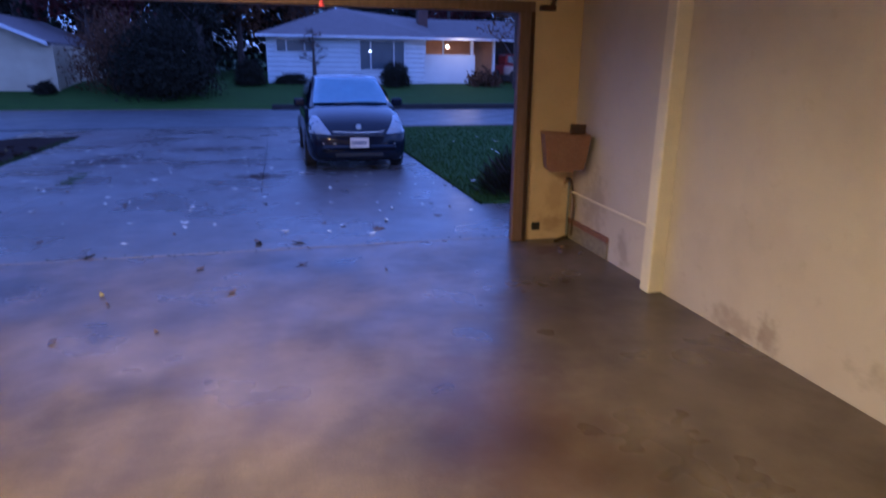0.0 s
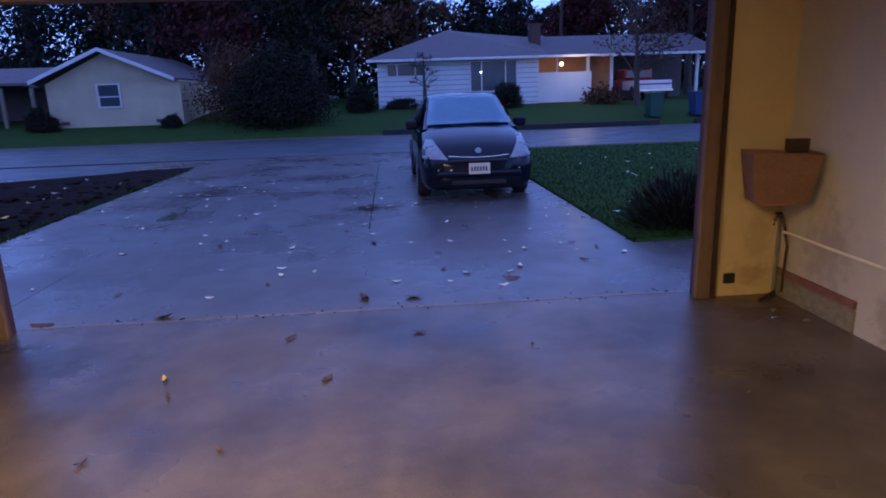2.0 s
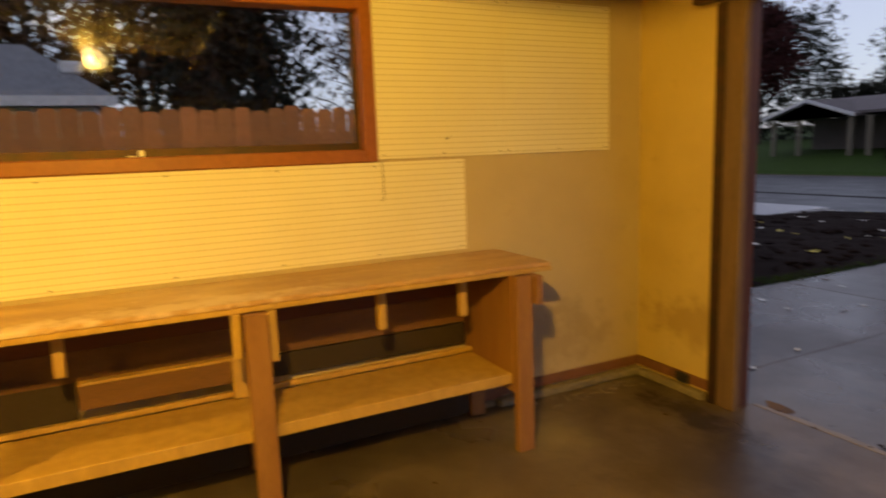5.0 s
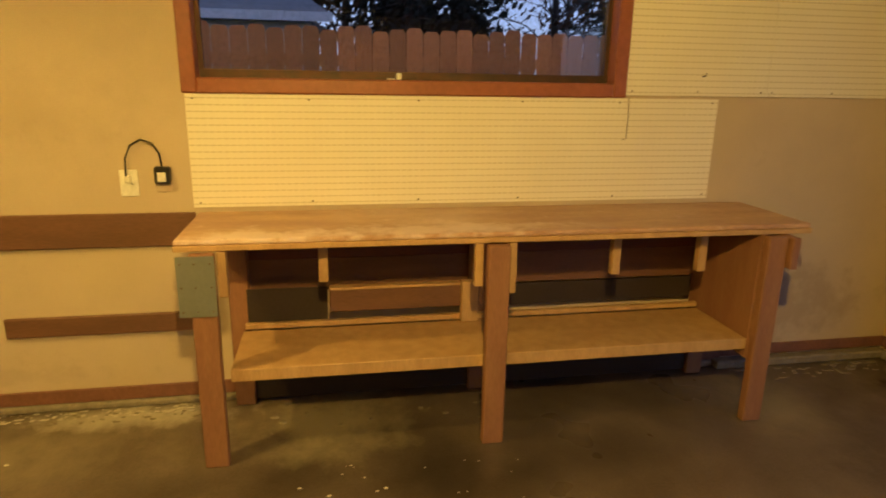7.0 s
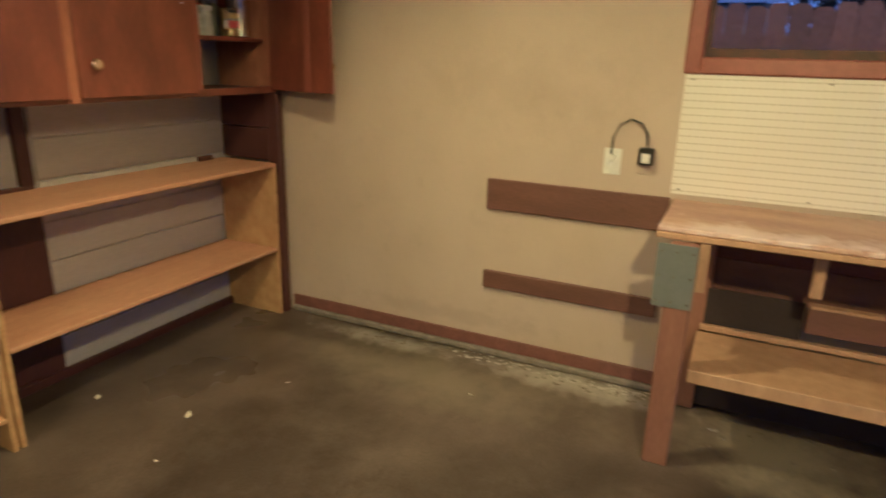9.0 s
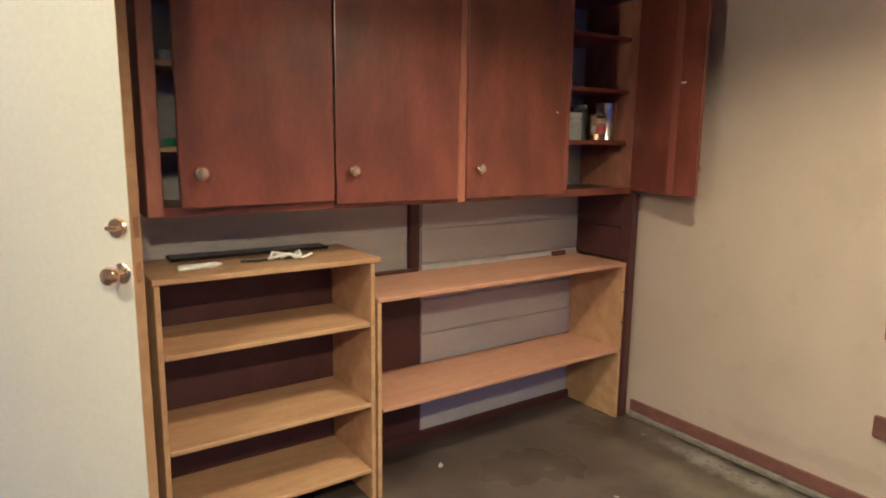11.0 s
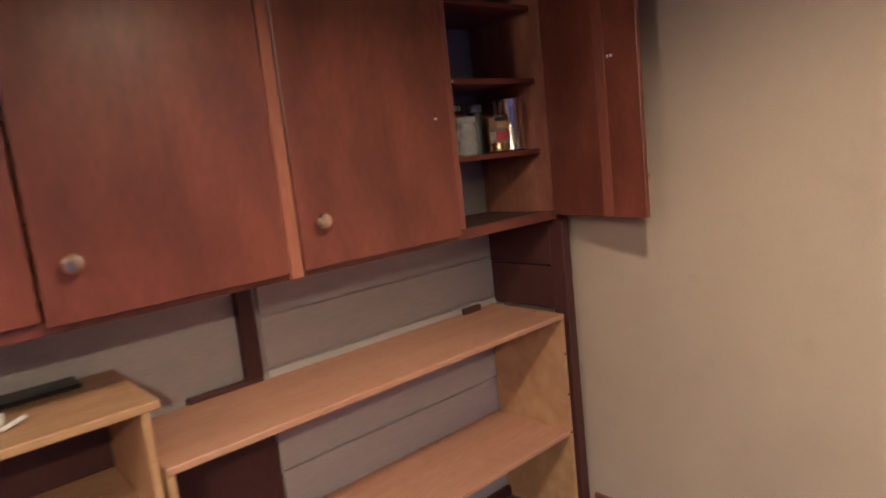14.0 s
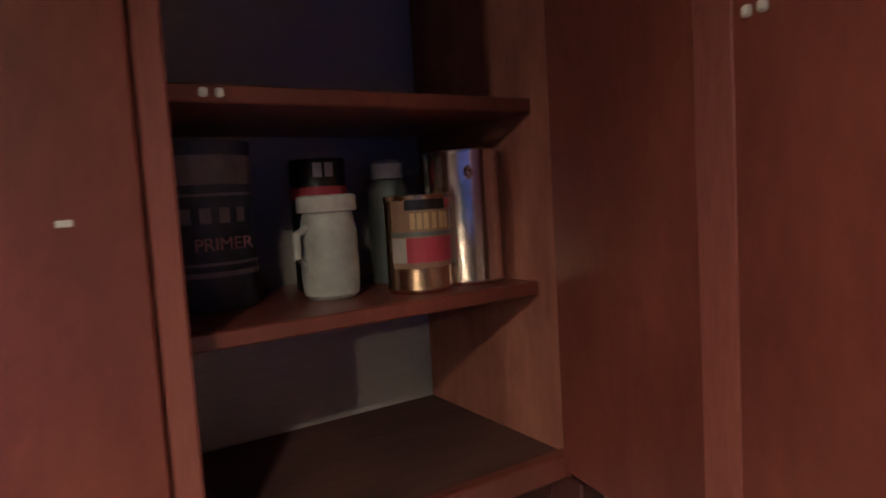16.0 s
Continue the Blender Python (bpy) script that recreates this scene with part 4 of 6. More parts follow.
for lx, ly in LAMPS:
    b = thing("ceiling_lamp", (lx, ly, CEIL), "round warm glass lamp on the ceiling", "lamp", "ceiling lamps")
    part("base", lathe([(0.10, -0.001), (0.10, -0.012), (0.06, -0.016), (0.005, -0.017)], 28), PLASTIC_W, b, "white base ring", True)
    if lx < -1:
        part("rim", lathe([(0.083, -0.013), (0.088, -0.092), (0.084, -0.092), (0.079, -0.013)], 28), GALV, b, "short steel rim", True)
        part("diffuser", lathe([(0.074, -0.02), (0.074, -0.038), (0.005, -0.040)], 24), GLOW, b, "glowing diffuser", True).visible_shadow = False
    else:
        part("shade", lathe([(0.045, -0.018), (0.075, -0.045), (0.10, -0.085), (0.10, -0.12), (0.075, -0.15), (0.035, -0.168), (0.004, -0.172)], 28), GLOW, b, "glowing glass shade", True).visible_shadow = False
    # unseen curved shield, added to keep this bulb's light off the rear and east walls
    if ly > 3:
        part("reflector", band(0.16, radians(204), radians(425), -0.172, -0.002, 24), GALV, b, "added unseen shield that cuts lamp light to rear and right", True)

# ---- front right corner ----
structure("corner_post", boxes((3.545, XR, 5.27, 5.40, 0, CEIL), bev=0.008), TRIMWHITE, "cream-painted square post on the side wall", "post")
structure("panelling", boxes((XR - 0.012, XR, YB, 5.27, 0.0, CEIL), (XR - 0.012, XR, 5.40, 6.15, 0.0, CEIL)), OFFWHITE, "off-white sheet panelling of the side wall", "panel")
structure("sill_board", boxes((XR - 0.03, XR, 6.155, YF - 0.002, 0.16, 0.21), bev=0.004), BASEBOARD, "dark sill board in the front corner", "board")
structure("wall_foot", boxes((XR - 0.022, XR, 6.155, YF - 0.002, 0.0, 0.155), bev=0.006), RUBBLE, "rough concrete wall foot in the front corner", "foot")


def carton():
    c = thing("cardboard_box", (3.44, 6.72, 0.77), "brown open-topped cardboard box fixed high in the corner", "box", rz=-14)
    t, h = 0.006, 0.33
    W0, D0, W1, D1 = 0.175, 0.10, 0.215, 0.145
    def wall_panel(name, a0, a1, b1, b0, lift=0.0):
        """A leaning panel from two foot corners and two rim corners."""
        bm = bmesh.new()
        bm.faces.new([bm.verts.new(q) for q in ((*a0, 0), (*a1, 0), (*b1, h + lift), (*b0, h - lift))])
        bmesh.ops.solidify(bm, geom=bm.faces[:], thickness=t)
        part(name, bm, CARD, c)
    wall_panel("front", (-W0, -D0), (W0, -D0), (W1, -D1), (-W1, -D1), -0.012)
    wall_panel("back", (W0, D0), (-W0, D0), (-W1, D1), (W1, D1), 0.012)
    wall_panel("side", (-W0, D0), (-W0, -D0), (-W1, -D1), (-W1, D1))
    wall_panel("side", (W0, -D0), (W0, D0), (W1, D1), (W1, -D1))
    part("bottom", boxes((-W0 + 0.004, W0 - 0.004, -D0 + 0.004, D0 - 0.004, -0.004, 0.004)), CARD, c)
    part("flap", boxes((-W0 * 0.8, W0 * 0.5, -D0 * 0.7, D0 * 0.8, -0.026, -0.005), bev=0.004), CARD, c, "sagging bottom flap")
    part("bracket", boxes((W1 * 0.35, W1 + 0.03, D1 - 0.03, D1 + 0.02, h - 0.02, h + 0.075), bev=0.004), DARKMETAL, c, "dark bracket")
    part("hanger", boxes((-0.03, 0.03, D1 + 0.004, D1 + 0.13, 0.14, 0.19)), DARKMETAL, c)


carton()


def standpipe():
    p = thing("water_pipe", (3.60, 6.90, 0.0), "old water pipe with a tap along the corner wall", "pipe")
    part("riser", tube([(0.02, 0.04, 0.0), (0.02, 0.04, 0.62)], 0.012), GALV, p, "", True)
    part("riser", tube([(0.045, -0.02, 0.05), (0.05, -0.03, 0.40), (0.03, 0.02, 0.62)], 0.010), DARKMETAL, p, "rusty second riser", True)
    part("elbow", tube([(0.02, 0.03, 0.03), (-0.06, -0.04, 0.035), (-0.16, -0.10, 0.02)], 0.016), DARKMETAL, p, "rusty elbow at the floor", True)
    part("run", tube([(0.035, 0.0, 0.50), (0.04, -0.5, 0.49), (0.04, -1.48, 0.48)], 0.011), TRIMWHITE, p, "cream-painted run", True)
    part("tap", tube([(0.02, 0.04, 0.60), (-0.02, -0.01, 0.62), (-0.06, -0.03, 0.60), (-0.07, -0.035, 0.56)], 0.012), BRASS, p, "", True)
    part("tap_wheel", lathe([(0.025, 0), (0.03, 0.005), (0.02, 0.012)], 14, None, pose(-0.02, -0.01, 0.635)), DARKMETAL, p, "", True)


standpipe()
single("black_vent", boxes((-0.045, 0.045, -0.02, 0.0, 0, 0.08), bev=0.008), PLASTIC_B, "small black box on the front wall", "box", (3.30, YF - 0.001, 0.10))
single("black_vent", boxes((-0.05, 0.05, -0.02, 0.0, 0, 0.06), bev=0.008), PLASTIC_B, "small dark outlet near the floor", "box", (-2.25, YF - 0.015, 0.05))
for x, y, s in ((3.42, 6.62, 1.0), (3.52, 6.40, 0.8), (3.36, 6.50, 0.6)):
    single("glass_shard", boxes((-0.03 * s, 0.05 * s, -0.02 * s, 0.02 * s, 0, 0.012 * s), bev=0.004), CHROME, "shiny scrap on the concrete floor", "scrap", (x, y, 0.001), rz=40 * s)

# ---- loose bits on the garage floor ----
LEAFY = material("yellow_fallen_leaf", (0.62, 0.50, 0.08), 0.6, scale=30, bump=0)
LEAFB = material("brown_fallen_leaf", (0.10, 0.06, 0.035), 0.7, second=(0.06, 0.035, 0.02), scale=30, bump=0)
# shine of wet leaves is painted in as a pale base colour
LEAFP = material("wet_glint_leaf", (0.74, 0.72, 0.64), 0.35, second=(0.60, 0.55, 0.42), scale=30, bump=0, island=0.15)


def leaf_mesh(seed, length=0.06, curl=0.012):
    rnd = random.Random(seed)
    bm = bmesh.new()
    n = 5
    top, low = [], []
    for i in range(n + 1):
        t = i / n
        w = length * 0.24 * math.sin(math.pi * min(max(t, 0.04), 0.97)) * rnd.uniform(0.8, 1.15)
        z = 0.003 + curl * abs(t - 0.5) * rnd.uniform(0.3, 1.2)
        top.append(bm.verts.new((length * (t - 0.5), w, z + curl * 0.3 * rnd.random())))
        low.append(bm.verts.new((length * (t - 0.5), -w, z)))
    for i in range(n):
        bm.faces.new((low[i], low[i + 1], top[i + 1], top[i]))
    geo = bmesh.ops.extrude_face_region(bm, geom=bm.faces[:])["geom"]
    for v in geo:
        if isinstance(v, bmesh.types.BMVert):
            v.co.z += 0.0012
    return bm


for x, y, L_, m, lab in ((-0.54, 6.12, 0.075, LEAFY, "yellow fallen leaf on the garage floor"), (0.40, 5.99, 0.10, LEAFB, "brown curled leaf on the garage floor"), (0.95, 6.62, 0.10, LEAFB, "brown curled leaf on the garage floor"),
                         (1.65, 6.3, 0.05, LEAFB, "brown curled leaf on the garage floor"), (-0.02, 5.3, 0.05, LEAFB, "brown curled leaf on the garage floor"), (-0.45, 5.9, 0.06, LEAFB, "brown curled leaf on the garage floor"),
                         (-0.62, 5.28, 0.07, LEAFB, "brown curled leaf on the garage floor"), (-1.30, 5.02, 0.09, LEAFB, "dark crumpled leaf on the garage floor"), (0.1, 6.65, 0.11, LEAFB, "brown curled leaf on the garage floor"),
                         (2.6, 5.5, 0.05, LEAFB, "brown curled leaf on the garage floor")):
    single("fallen_leaf", leaf_mesh(int(100 * x + 7 * y), L_, 0.03), m, lab, "leaf", (x, y, 0.001), group="leaves on the floor", rz=(x * 137 + y * 61) % 360)
for x, y, s in ((-1.484, 1.561, 0.06), (-1.406, 1.105, 0.05), (-1.9, 1.75, 0.025), (-2.2, 2.55, 0.03), (-1.2, 1.7, 0.02)):
    single("paper_scrap", leaf_mesh(int(900 * s + x * 10), s, 0.008), PAPER, "pale torn paper scrap on the concrete floor", "scrap", (x, y, 0.001), group="floor scraps", rz=(x * 217) % 360)

# ---- outside: ground, road, drive ----
GRASS = material("damp_lawn_grass", (0.030, 0.056, 0.010), 0.9, spec=0.08, second=(0.020, 0.038, 0.008), scale=2, fine=40, bump=0.6)
SOIL = material("dark_mulch_soil", (0.018, 0.012, 0.010), 0.95, second=(0.010, 0.007, 0.006), scale=6, fine=30, bump=1.0, spec=0.04)
ASPHALT = material("wet_asphalt", (0.050, 0.051, 0.056), 0.48, second=(0.038, 0.039, 0.043), scale=1.2, fine=70, bump=0.3, rough2=0.36)
KERB = material("dark_kerb_stone", (0.030, 0.028, 0.027), 0.85, scale=6, spec=0.15)
LITTER = material("brown_leaf_litter_edging", (0.085, 0.055, 0.040), 0.8, second=(0.05, 0.04, 0.032), scale=5, bump=0.6)
PALECONC = material("pale_concrete_path", (0.42, 0.42, 0.43), 0.4, scale=3, rough2=0.3)


def rise(x, y):
    """Height of the land: level to the street, then gently up."""
    t = min(max((y - 28.6) / 9.0, 0.0), 1.0)
    k = 0.96 - 0.06 * min(max((x + 6.0) / 8.0, 0.0), 1.0)
    far = max(0.0, y - 40.0) * 0.02
    return k * t * (2 - t) * 1.0 + far


def ground_sheet():
    bm = bmesh.new()
    xs = [-900, -200, -80, -50, -40, -32, -26, -22, -18, -15, -12, -9, -6, -4, -2, 0, 2, 4, 6, 9, 12, 15, 18, 22, 28, 36, 50, 80, 200, 900]
    ys = [-900, -100, -30, -10, 0, 5, 8, 12, 16, 20, 24, 28.6, 29.2, 30, 31, 32, 33, 34, 35, 36, 37, 38, 40, 45, 55, 70, 120, 300, 1500]
    grid = [[bm.verts.new((x, y, -0.16 + rise(x, y) + (0.12 if y > 28.7 else 0.0))) for x in xs] for y in ys]
    for a, b in zip(grid, grid[1:]):
        for i in range(len(xs) - 1):
            bm.faces.new((a[i], a[i + 1], b[i + 1], b[i]))
    return bm


structure("ground", ground_sheet(), GRASS, "damp green lawn and verge", "ground")
structure("road", boxes((-120, 120, 20.3, 28.5, -0.22, -0.05)), ASPHALT, "wet grey-blue asphalt street", "road")
structure("shoulder", boxes((-60, -3.92, 16.0, 20.28, -0.2, -0.052)), ASPHALT, "wet tarmac shoulder beside the street", "shoulder")
# the gutter's near-black colour also carries the shadow line of the kerb
structure("gutter", boxes((-60, 60, 20.32, 20.62, -0.2, -0.044)), KERB, "dark wet gutter with painted kerb shadow along the street edge", "gutter")
structure("kerb", boxes((0.5, 12.0, 28.5, 28.8, -0.16, 0.16), (13.6, 60, 28.5, 28.8, -0.16, 0.16), bev=0.02), KERB, "dark low kerb across the street", "kerb")
structure("kerb", boxes((3.5, 60, 19.9, 20.3, -0.16, -0.02), (-60, 0.4, 28.5, 28.75, -0.16, -0.03), bev=0.02), LITTER, "worn concrete street edging", "kerb")
# drive slabs with open joints
drive = tagged(new("driveway"), "wet concrete driveway with joints and stains", "driveway", "", "structure")
for x0, x1, ys in ((-3.9, -2.32, (7.155, 10.2, 13.55, 16.6, 20.3)), (-2.312, 0.506, (10.2, 13.55, 16.6, 20.3)), (0.512, 3.30, (10.2, 13.55, 16.6, 20.3))):
    for y0, y1 in zip(ys, ys[1:]):
        ob = part("slab", boxes((x0, x1, y0, y1 - (0.085 if y1 == 13.55 else 0.02), -0.14, -0.022 - 0.0008 * (y0 - 7)), bev=0.006), CONCRETE_OUT, drive)
part("slab", boxes((-2.312, 3.30, 7.155, 10.193, -0.14, -0.022), bev=0.004), CONCRETE_OUT, drive)
part("slab", boxes((3.305, 6.5, 7.155, 8.9, -0.14, -0.03), bev=0.006), CONCRETE_OUT, drive)
part("slab", boxes((-5.5, 3.3, 18.2, 20.29, -0.15, -0.045), bev=0.006), CONCRETE_OUT, drive)
structure("lawn", boxes((3.34, 40, 8.92, 19.88, -0.15, -0.012), bev=0.01), GRASS, "damp green front lawn", "lawn")


def soil_bed():
    bm = bmesh.new()
    nx, ny = 26, 40
    g = []
    for j in range(ny + 1):
        row = []
        for i in range(nx + 1):
            x = -14 + 10.02 * i / nx
            y = 7.3 + (9.0 + 2.3 * min(1.0, max(0.0, (x + 9.0) / 5.0))) * j / ny
            edge = min(1.0, i / 2, (nx - i) / 2, j / 2, (ny - j) / 2)
            row.append(bm.verts.new((x, y, -0.03 + edge * (0.05 + 0.07 * noise.noise(Vector((x * 0.9, y * 0.9, 0))) + 0.03 * noise.noise(Vector((x * 4, y * 4, 1)))))))
        g.append(row)
    for a, b in zip(g, g[1:]):
        for i in range(nx):
            bm.faces.new((a[i], a[i + 1], b[i + 1], b[i]))
    return bm


structure("soil_bed", soil_bed(), SOIL, "dark bare soil bed beside the drive", "bed")
structure("path", boxes((-14, -7.6, 14.8, 16.7, -0.1, 0.07), bev=0.01), PALECONC, "pale concrete slab beside the soil bed", "path")


# ---- overhead vehicle door, rolled up under the ceiling ----
def overhead_door():
    d = thing("garage_door", (0.6, 5.8, 2.305), "brown sectional garage door rolled up under the ceiling", "door")
    for i in range(4):
        y0 = -1.12 + i * 0.545
        part("panel", boxes((-2.62, 2.62, y0, y0 + 0.535, 0, 0.035), bev=0.004), JAMB, d)
        part("stiffener", boxes((-2.60, 2.60, y0 + 0.24, y0 + 0.29, 0.0352, 0.06)), DARKMETAL, d)
    for s in (-1, 1):
        part("track", tube([(s * 2.72, -1.2, 0.03), (s * 2.72, 0.85, 0.03), (s * 2.72, 1.05, 0.0), (s * 2.72, 1.13, -0.07)], 0.022), DARKMETAL, d)
        part("hanger", boxes((s * 2.72 - 0.015, s * 2.72 + 0.015, -1.18, -1.15, 0.052, 0.134)), DARKMETAL, d)
        part("bracket", boxes((s * 2.68 - 0.07, s * 2.68 + 0.07, 1.08, 1.155, -0.11, -0.06), bev=0.006), DARKMETAL, d)



overhead_door()
cord = thing("release_cord", (1.10, 4.95, 2.30), "thin release cord with a red pull handle", "cord")
part("cord", tube([(0, 0, 0.004), (0.002, 0, -0.10), (0, 0, -0.245)], 0.0022), PAPER, cord)
part("handle", lathe([(0.004, -0.246), (0.007, -0.25), (0.009, -0.272), (0.016, -0.288), (0.014, -0.297), (0.002, -0.30)], 14), RED_PLASTIC, cord, "red plastic pull", True)

DULLPOST = material("dull_tan_post_paint", (0.16, 0.135, 0.10), 0.6, scale=6)
# ---- parked car ----
CARPAINT = material("dark_navy_car_paint", (0.006, 0.008, 0.016), 0.12, second=(0.008, 0.010, 0.018), scale=3, bump=0.0, coat=0.05, spec=0.22)
# sky reflection on the windscreen is put into its blue base colour
CARGLASS = material("sky_tinted_windscreen", (0.20, 0.32, 0.42), 0.20, second=(0.16, 0.26, 0.35), scale=5, bump=0.03, spec=0.5, coat=0.3)
DARKGLASS = material("dark_car_glass", (0.015, 0.018, 0.022), 0.08, bump=0, amount=0.2, spec=0.8)
HEADLAMP = material("hazy_headlamp_lens", (0.46, 0.49, 0.53), 0.18, second=(0.30, 0.33, 0.37), scale=14, bump=0, coat=0.5)
TYRE = material("black_tyre_rubber", (0.018, 0.018, 0.018), 0.8, scale=30)
RIM = material("grey_alloy_rim", (0.30, 0.31, 0.33), 0.35, 0.9, scale=20, bump=0)


def car():
    c = thing("car", (2.08, 11.72, -0.03), "dark navy hatchback car with sky-tinted windscreen parked on the drive", "car")
    stations = [(0.0, 0.30, 0.56, 0.50), (0.03, 0.22, 0.62, 0.66), (0.10, 0.18, 0.705, 0.77), (0.26, 0.17, 0.80, 0.83), (0.58, 0.17, 0.895, 0.852), (0.92, 0.17, 0.965, 0.86), (1.12, 0.17, 1.0, 0.862),
                (1.7, 0.17, 0.965, 0.862), (2.6, 0.17, 0.98, 0.862), (3.4, 0.18, 1.01, 0.858), (3.95, 0.20, 1.04, 0.84), (4.28, 0.26, 1.02, 0.79), (4.42, 0.40, 0.92, 0.70)]
    secs = []
    for s, zb, zt, w in stations:
        h = zt - zb
        half = [(0, zb), (w * 0.60, zb), (w * 0.90, zb + 0.02), (w * 0.975, zb + 0.12 * h + 0.03), (w, zb + 0.45 * h), (w * 0.985, zb + 0.68 * h), (w * 0.95, zb + 0.86 * h), (w * 0.88, zb + 0.95 * h), (w * 0.72, zt), (w * 0.36, zt + 0.018), (0, zt + 0.024)]
        ring = [(x, s, z) for x, z in half] + [(-x, s, z) for x, z in reversed(half[1:-1])]
        secs.append(ring + [ring[0]])
    bm = bmesh.new()
    rows = [[bm.verts.new(p) for p in ring[:-1]] for ring in secs]
    for a, b in zip(rows, rows[1:]):
        n = len(a)
        for k in range(n):
            bm.faces.new((a[k], a[(k + 1) % n], b[(k + 1) % n], b[k]))
    bm.faces.new(rows[0])
    bm.faces.new(list(reversed(rows[-1])))
    skin = BVHTree.FromBMesh(bm)
    part("body", bm, CARPAINT, c, "", True)
    # cabin: belt width, roof width, height
    cab = [(1.04, 0.975, 0.76, 0.70), (1.30, 1.11, 0.775, 0.665), (1.62, 1.275, 0.79, 0.63), (1.95, 1.42, 0.80, 0.60), (2.25, 1.475, 0.80, 0.585), (2.7, 1.485, 0.80, 0.575), (3.2, 1.44, 0.80, 0.565), (3.7, 1.33, 0.79, 0.55), (4.1, 1.18, 0.76, 0.53), (4.27, 1.04, 0.72, 0.52)]
    bm = bmesh.new()
    rows = []
    for s, zt, wb, wt in cab:
        zb = 0.95
        pts = [(wb, zb), (wb * 0.99, zb + 0.02), (wt + 0.05, max(zt - 0.075, zb + 0.024)), (wt, max(zt - 0.02, zb + 0.026)), (wt * 0.6, zt + 0.005), (0, zt + 0.012)]
        ring = [(x, s, z) for x, z in pts] + [(-x, s, z) for x, z in reversed(pts[:-1])]
        rows.append([bm.verts.new(p) for p in ring])
    for a, b in zip(rows, rows[1:]):
        for k in range(len(a) - 1):
            bm.faces.new((a[k], a[k + 1], b[k + 1], b[k]))
    part("roof", bm, CARPAINT, c, "", True)
    # windscreen: a curved sheet just above the cabin skin
    bm = bmesh.new()
    g = []
    for i in range(7):
        t = i / 6
        s, z, w = 1.10 + 0.80 * t, 1.022 + 0.395 * t, 0.68 - 0.11 * t
        g.append([bm.verts.new((w * u, s - 0.035 * (1 - u * u) + 0.01, z + 0.012 + 0.012 * (1 - u * u))) for u in [-1, -0.75, -0.5, -0.25, 0, 0.25, 0.5, 0.75, 1]])
    for a, b in zip(g, g[1:]):
        for k in range(8):
            bm.faces.new((a[k], a[k + 1], b[k + 1], b[k]))
    bmesh.ops.solidify(bm, geom=bm.faces[:], thickness=0.006)
    part("windscreen", bm, CARGLASS, c, "pale-blue windscreen with sky reflection in its colour", True)
    for sx in (-1, 1):
        for y0, y1, h0, h1 in ((1.62, 2.42, 1.19, 1.40), (2.48, 3.25, 1.41, 1.36), (3.32, 3.85, 1.34, 1.20)):
            bm = bmesh.new()
            def sidex(z):
                return sx * (0.802 - (z - 0.97) * 0.35)
            vs = [bm.verts.new((sidex(z), y, z)) for y, z in ((y0, 1.0), (y1, 1.0), (y1, h1), (y0, h0))]
            bm.faces.new(vs)
            bmesh.ops.solidify(bm, geom=bm.faces[:], thickness=0.006 * -sx)
            part("side_window", bm, DARKGLASS, c)
        # headlamp set into the front corner: broad at the foot, drawn up and back to a point by the bonnet
        bm = bmesh.new()
        rows = []
        for i in range(9):
            t = i / 8
            row = []
            for k in range(7):
                u = k / 6
                x = (0.45 + 0.19 * t) * (1 - u) + (0.805 - 0.07 * t * t) * u
                z = 0.625 + 0.235 * t - 0.02 * (1 - t) * (1 - u)
                hit = skin.ray_cast(Vector((sx * x, -1.0, z)), Vector((0, 1, 0)))[0]
                row.append(bm.verts.new((sx * x, min(hit.y, 0.62) - 0.012 if hit else 0.62, z)))
            rows.append(row)
        for a, b in zip(rows, rows[1:]):
            for k in range(6):
                bm.faces.new((a[k], a[k + 1], b[k + 1], b[k]))
        bmesh.ops.solidify(bm, geom=bm.faces[:], thickness=-0.02)
        hl = part("headlight", bm, HEADLAMP, c, "hazy pale headlamp", True)
        # mirror
        m = part("mirror", boxes((sx * 0.80 if sx > 0 else -1.00, 1.00 if sx > 0 else -0.80, 1.46, 1.60, 0.955, 1.10), bev=0.03), CARPAINT, c)
        # wipers
        part("wiper", tube([(sx * 0.05 - 0.25, 1.075, 1.035), (sx * 0.05 + 0.1, 1.09, 1.045), (sx * 0.05 + 0.42, 1.12, 1.05)], 0.009), PLASTIC_B, c)
        part("fog_lamp", lathe([(0.035, 0), (0.03, 0.012), (0.01, 0.016)], 14, None, pose(sx * 0.60, 0.045, 0.34, 90, 0, 0)), DARKGLASS, c, "", True)
        part("reflector", boxes((sx * 0.59 - 0.012, sx * 0.59 + 0.012, -0.008, 0.012, 0.455, 0.475), bev=0.004), CHROME, c, "small bright reflector")
        for wy in (0.93, 3.62):
            w = part("wheel", lathe([(0.20, -0.10), (0.29, -0.105), (0.312, -0.085), (0.318, 0.0), (0.312, 0.085), (0.29, 0.105), (0.20, 0.10)], 32, None, pose(0, 0, 0, 0, 90, 0)), TYRE, c, "black tyre", True)
            w.location = (sx * 0.765, wy, 0.318)
            part("rim", lathe([(0.04, 0.112), (0.10, 0.104), (0.19, 0.106), (0.205, 0.101), (0.2, 0.09)], 28, None, pose(0, 0, 0, 0, 90 * sx, 0)), RIM, w, "grey alloy rim", True)
            part("arch", tube([(sx * 0.862, wy + 0.345 * math.cos(a), 0.318 + 0.345 * math.sin(a)) for a in [math.pi * k / 10 for k in range(11)]], 0.022, 6), PLASTIC_B, c, "dark wheel arch")
    part("reflector", boxes((-0.42, -0.395, -0.014, 0.012, 0.455, 0.475), bev=0.004), CHROME, c)
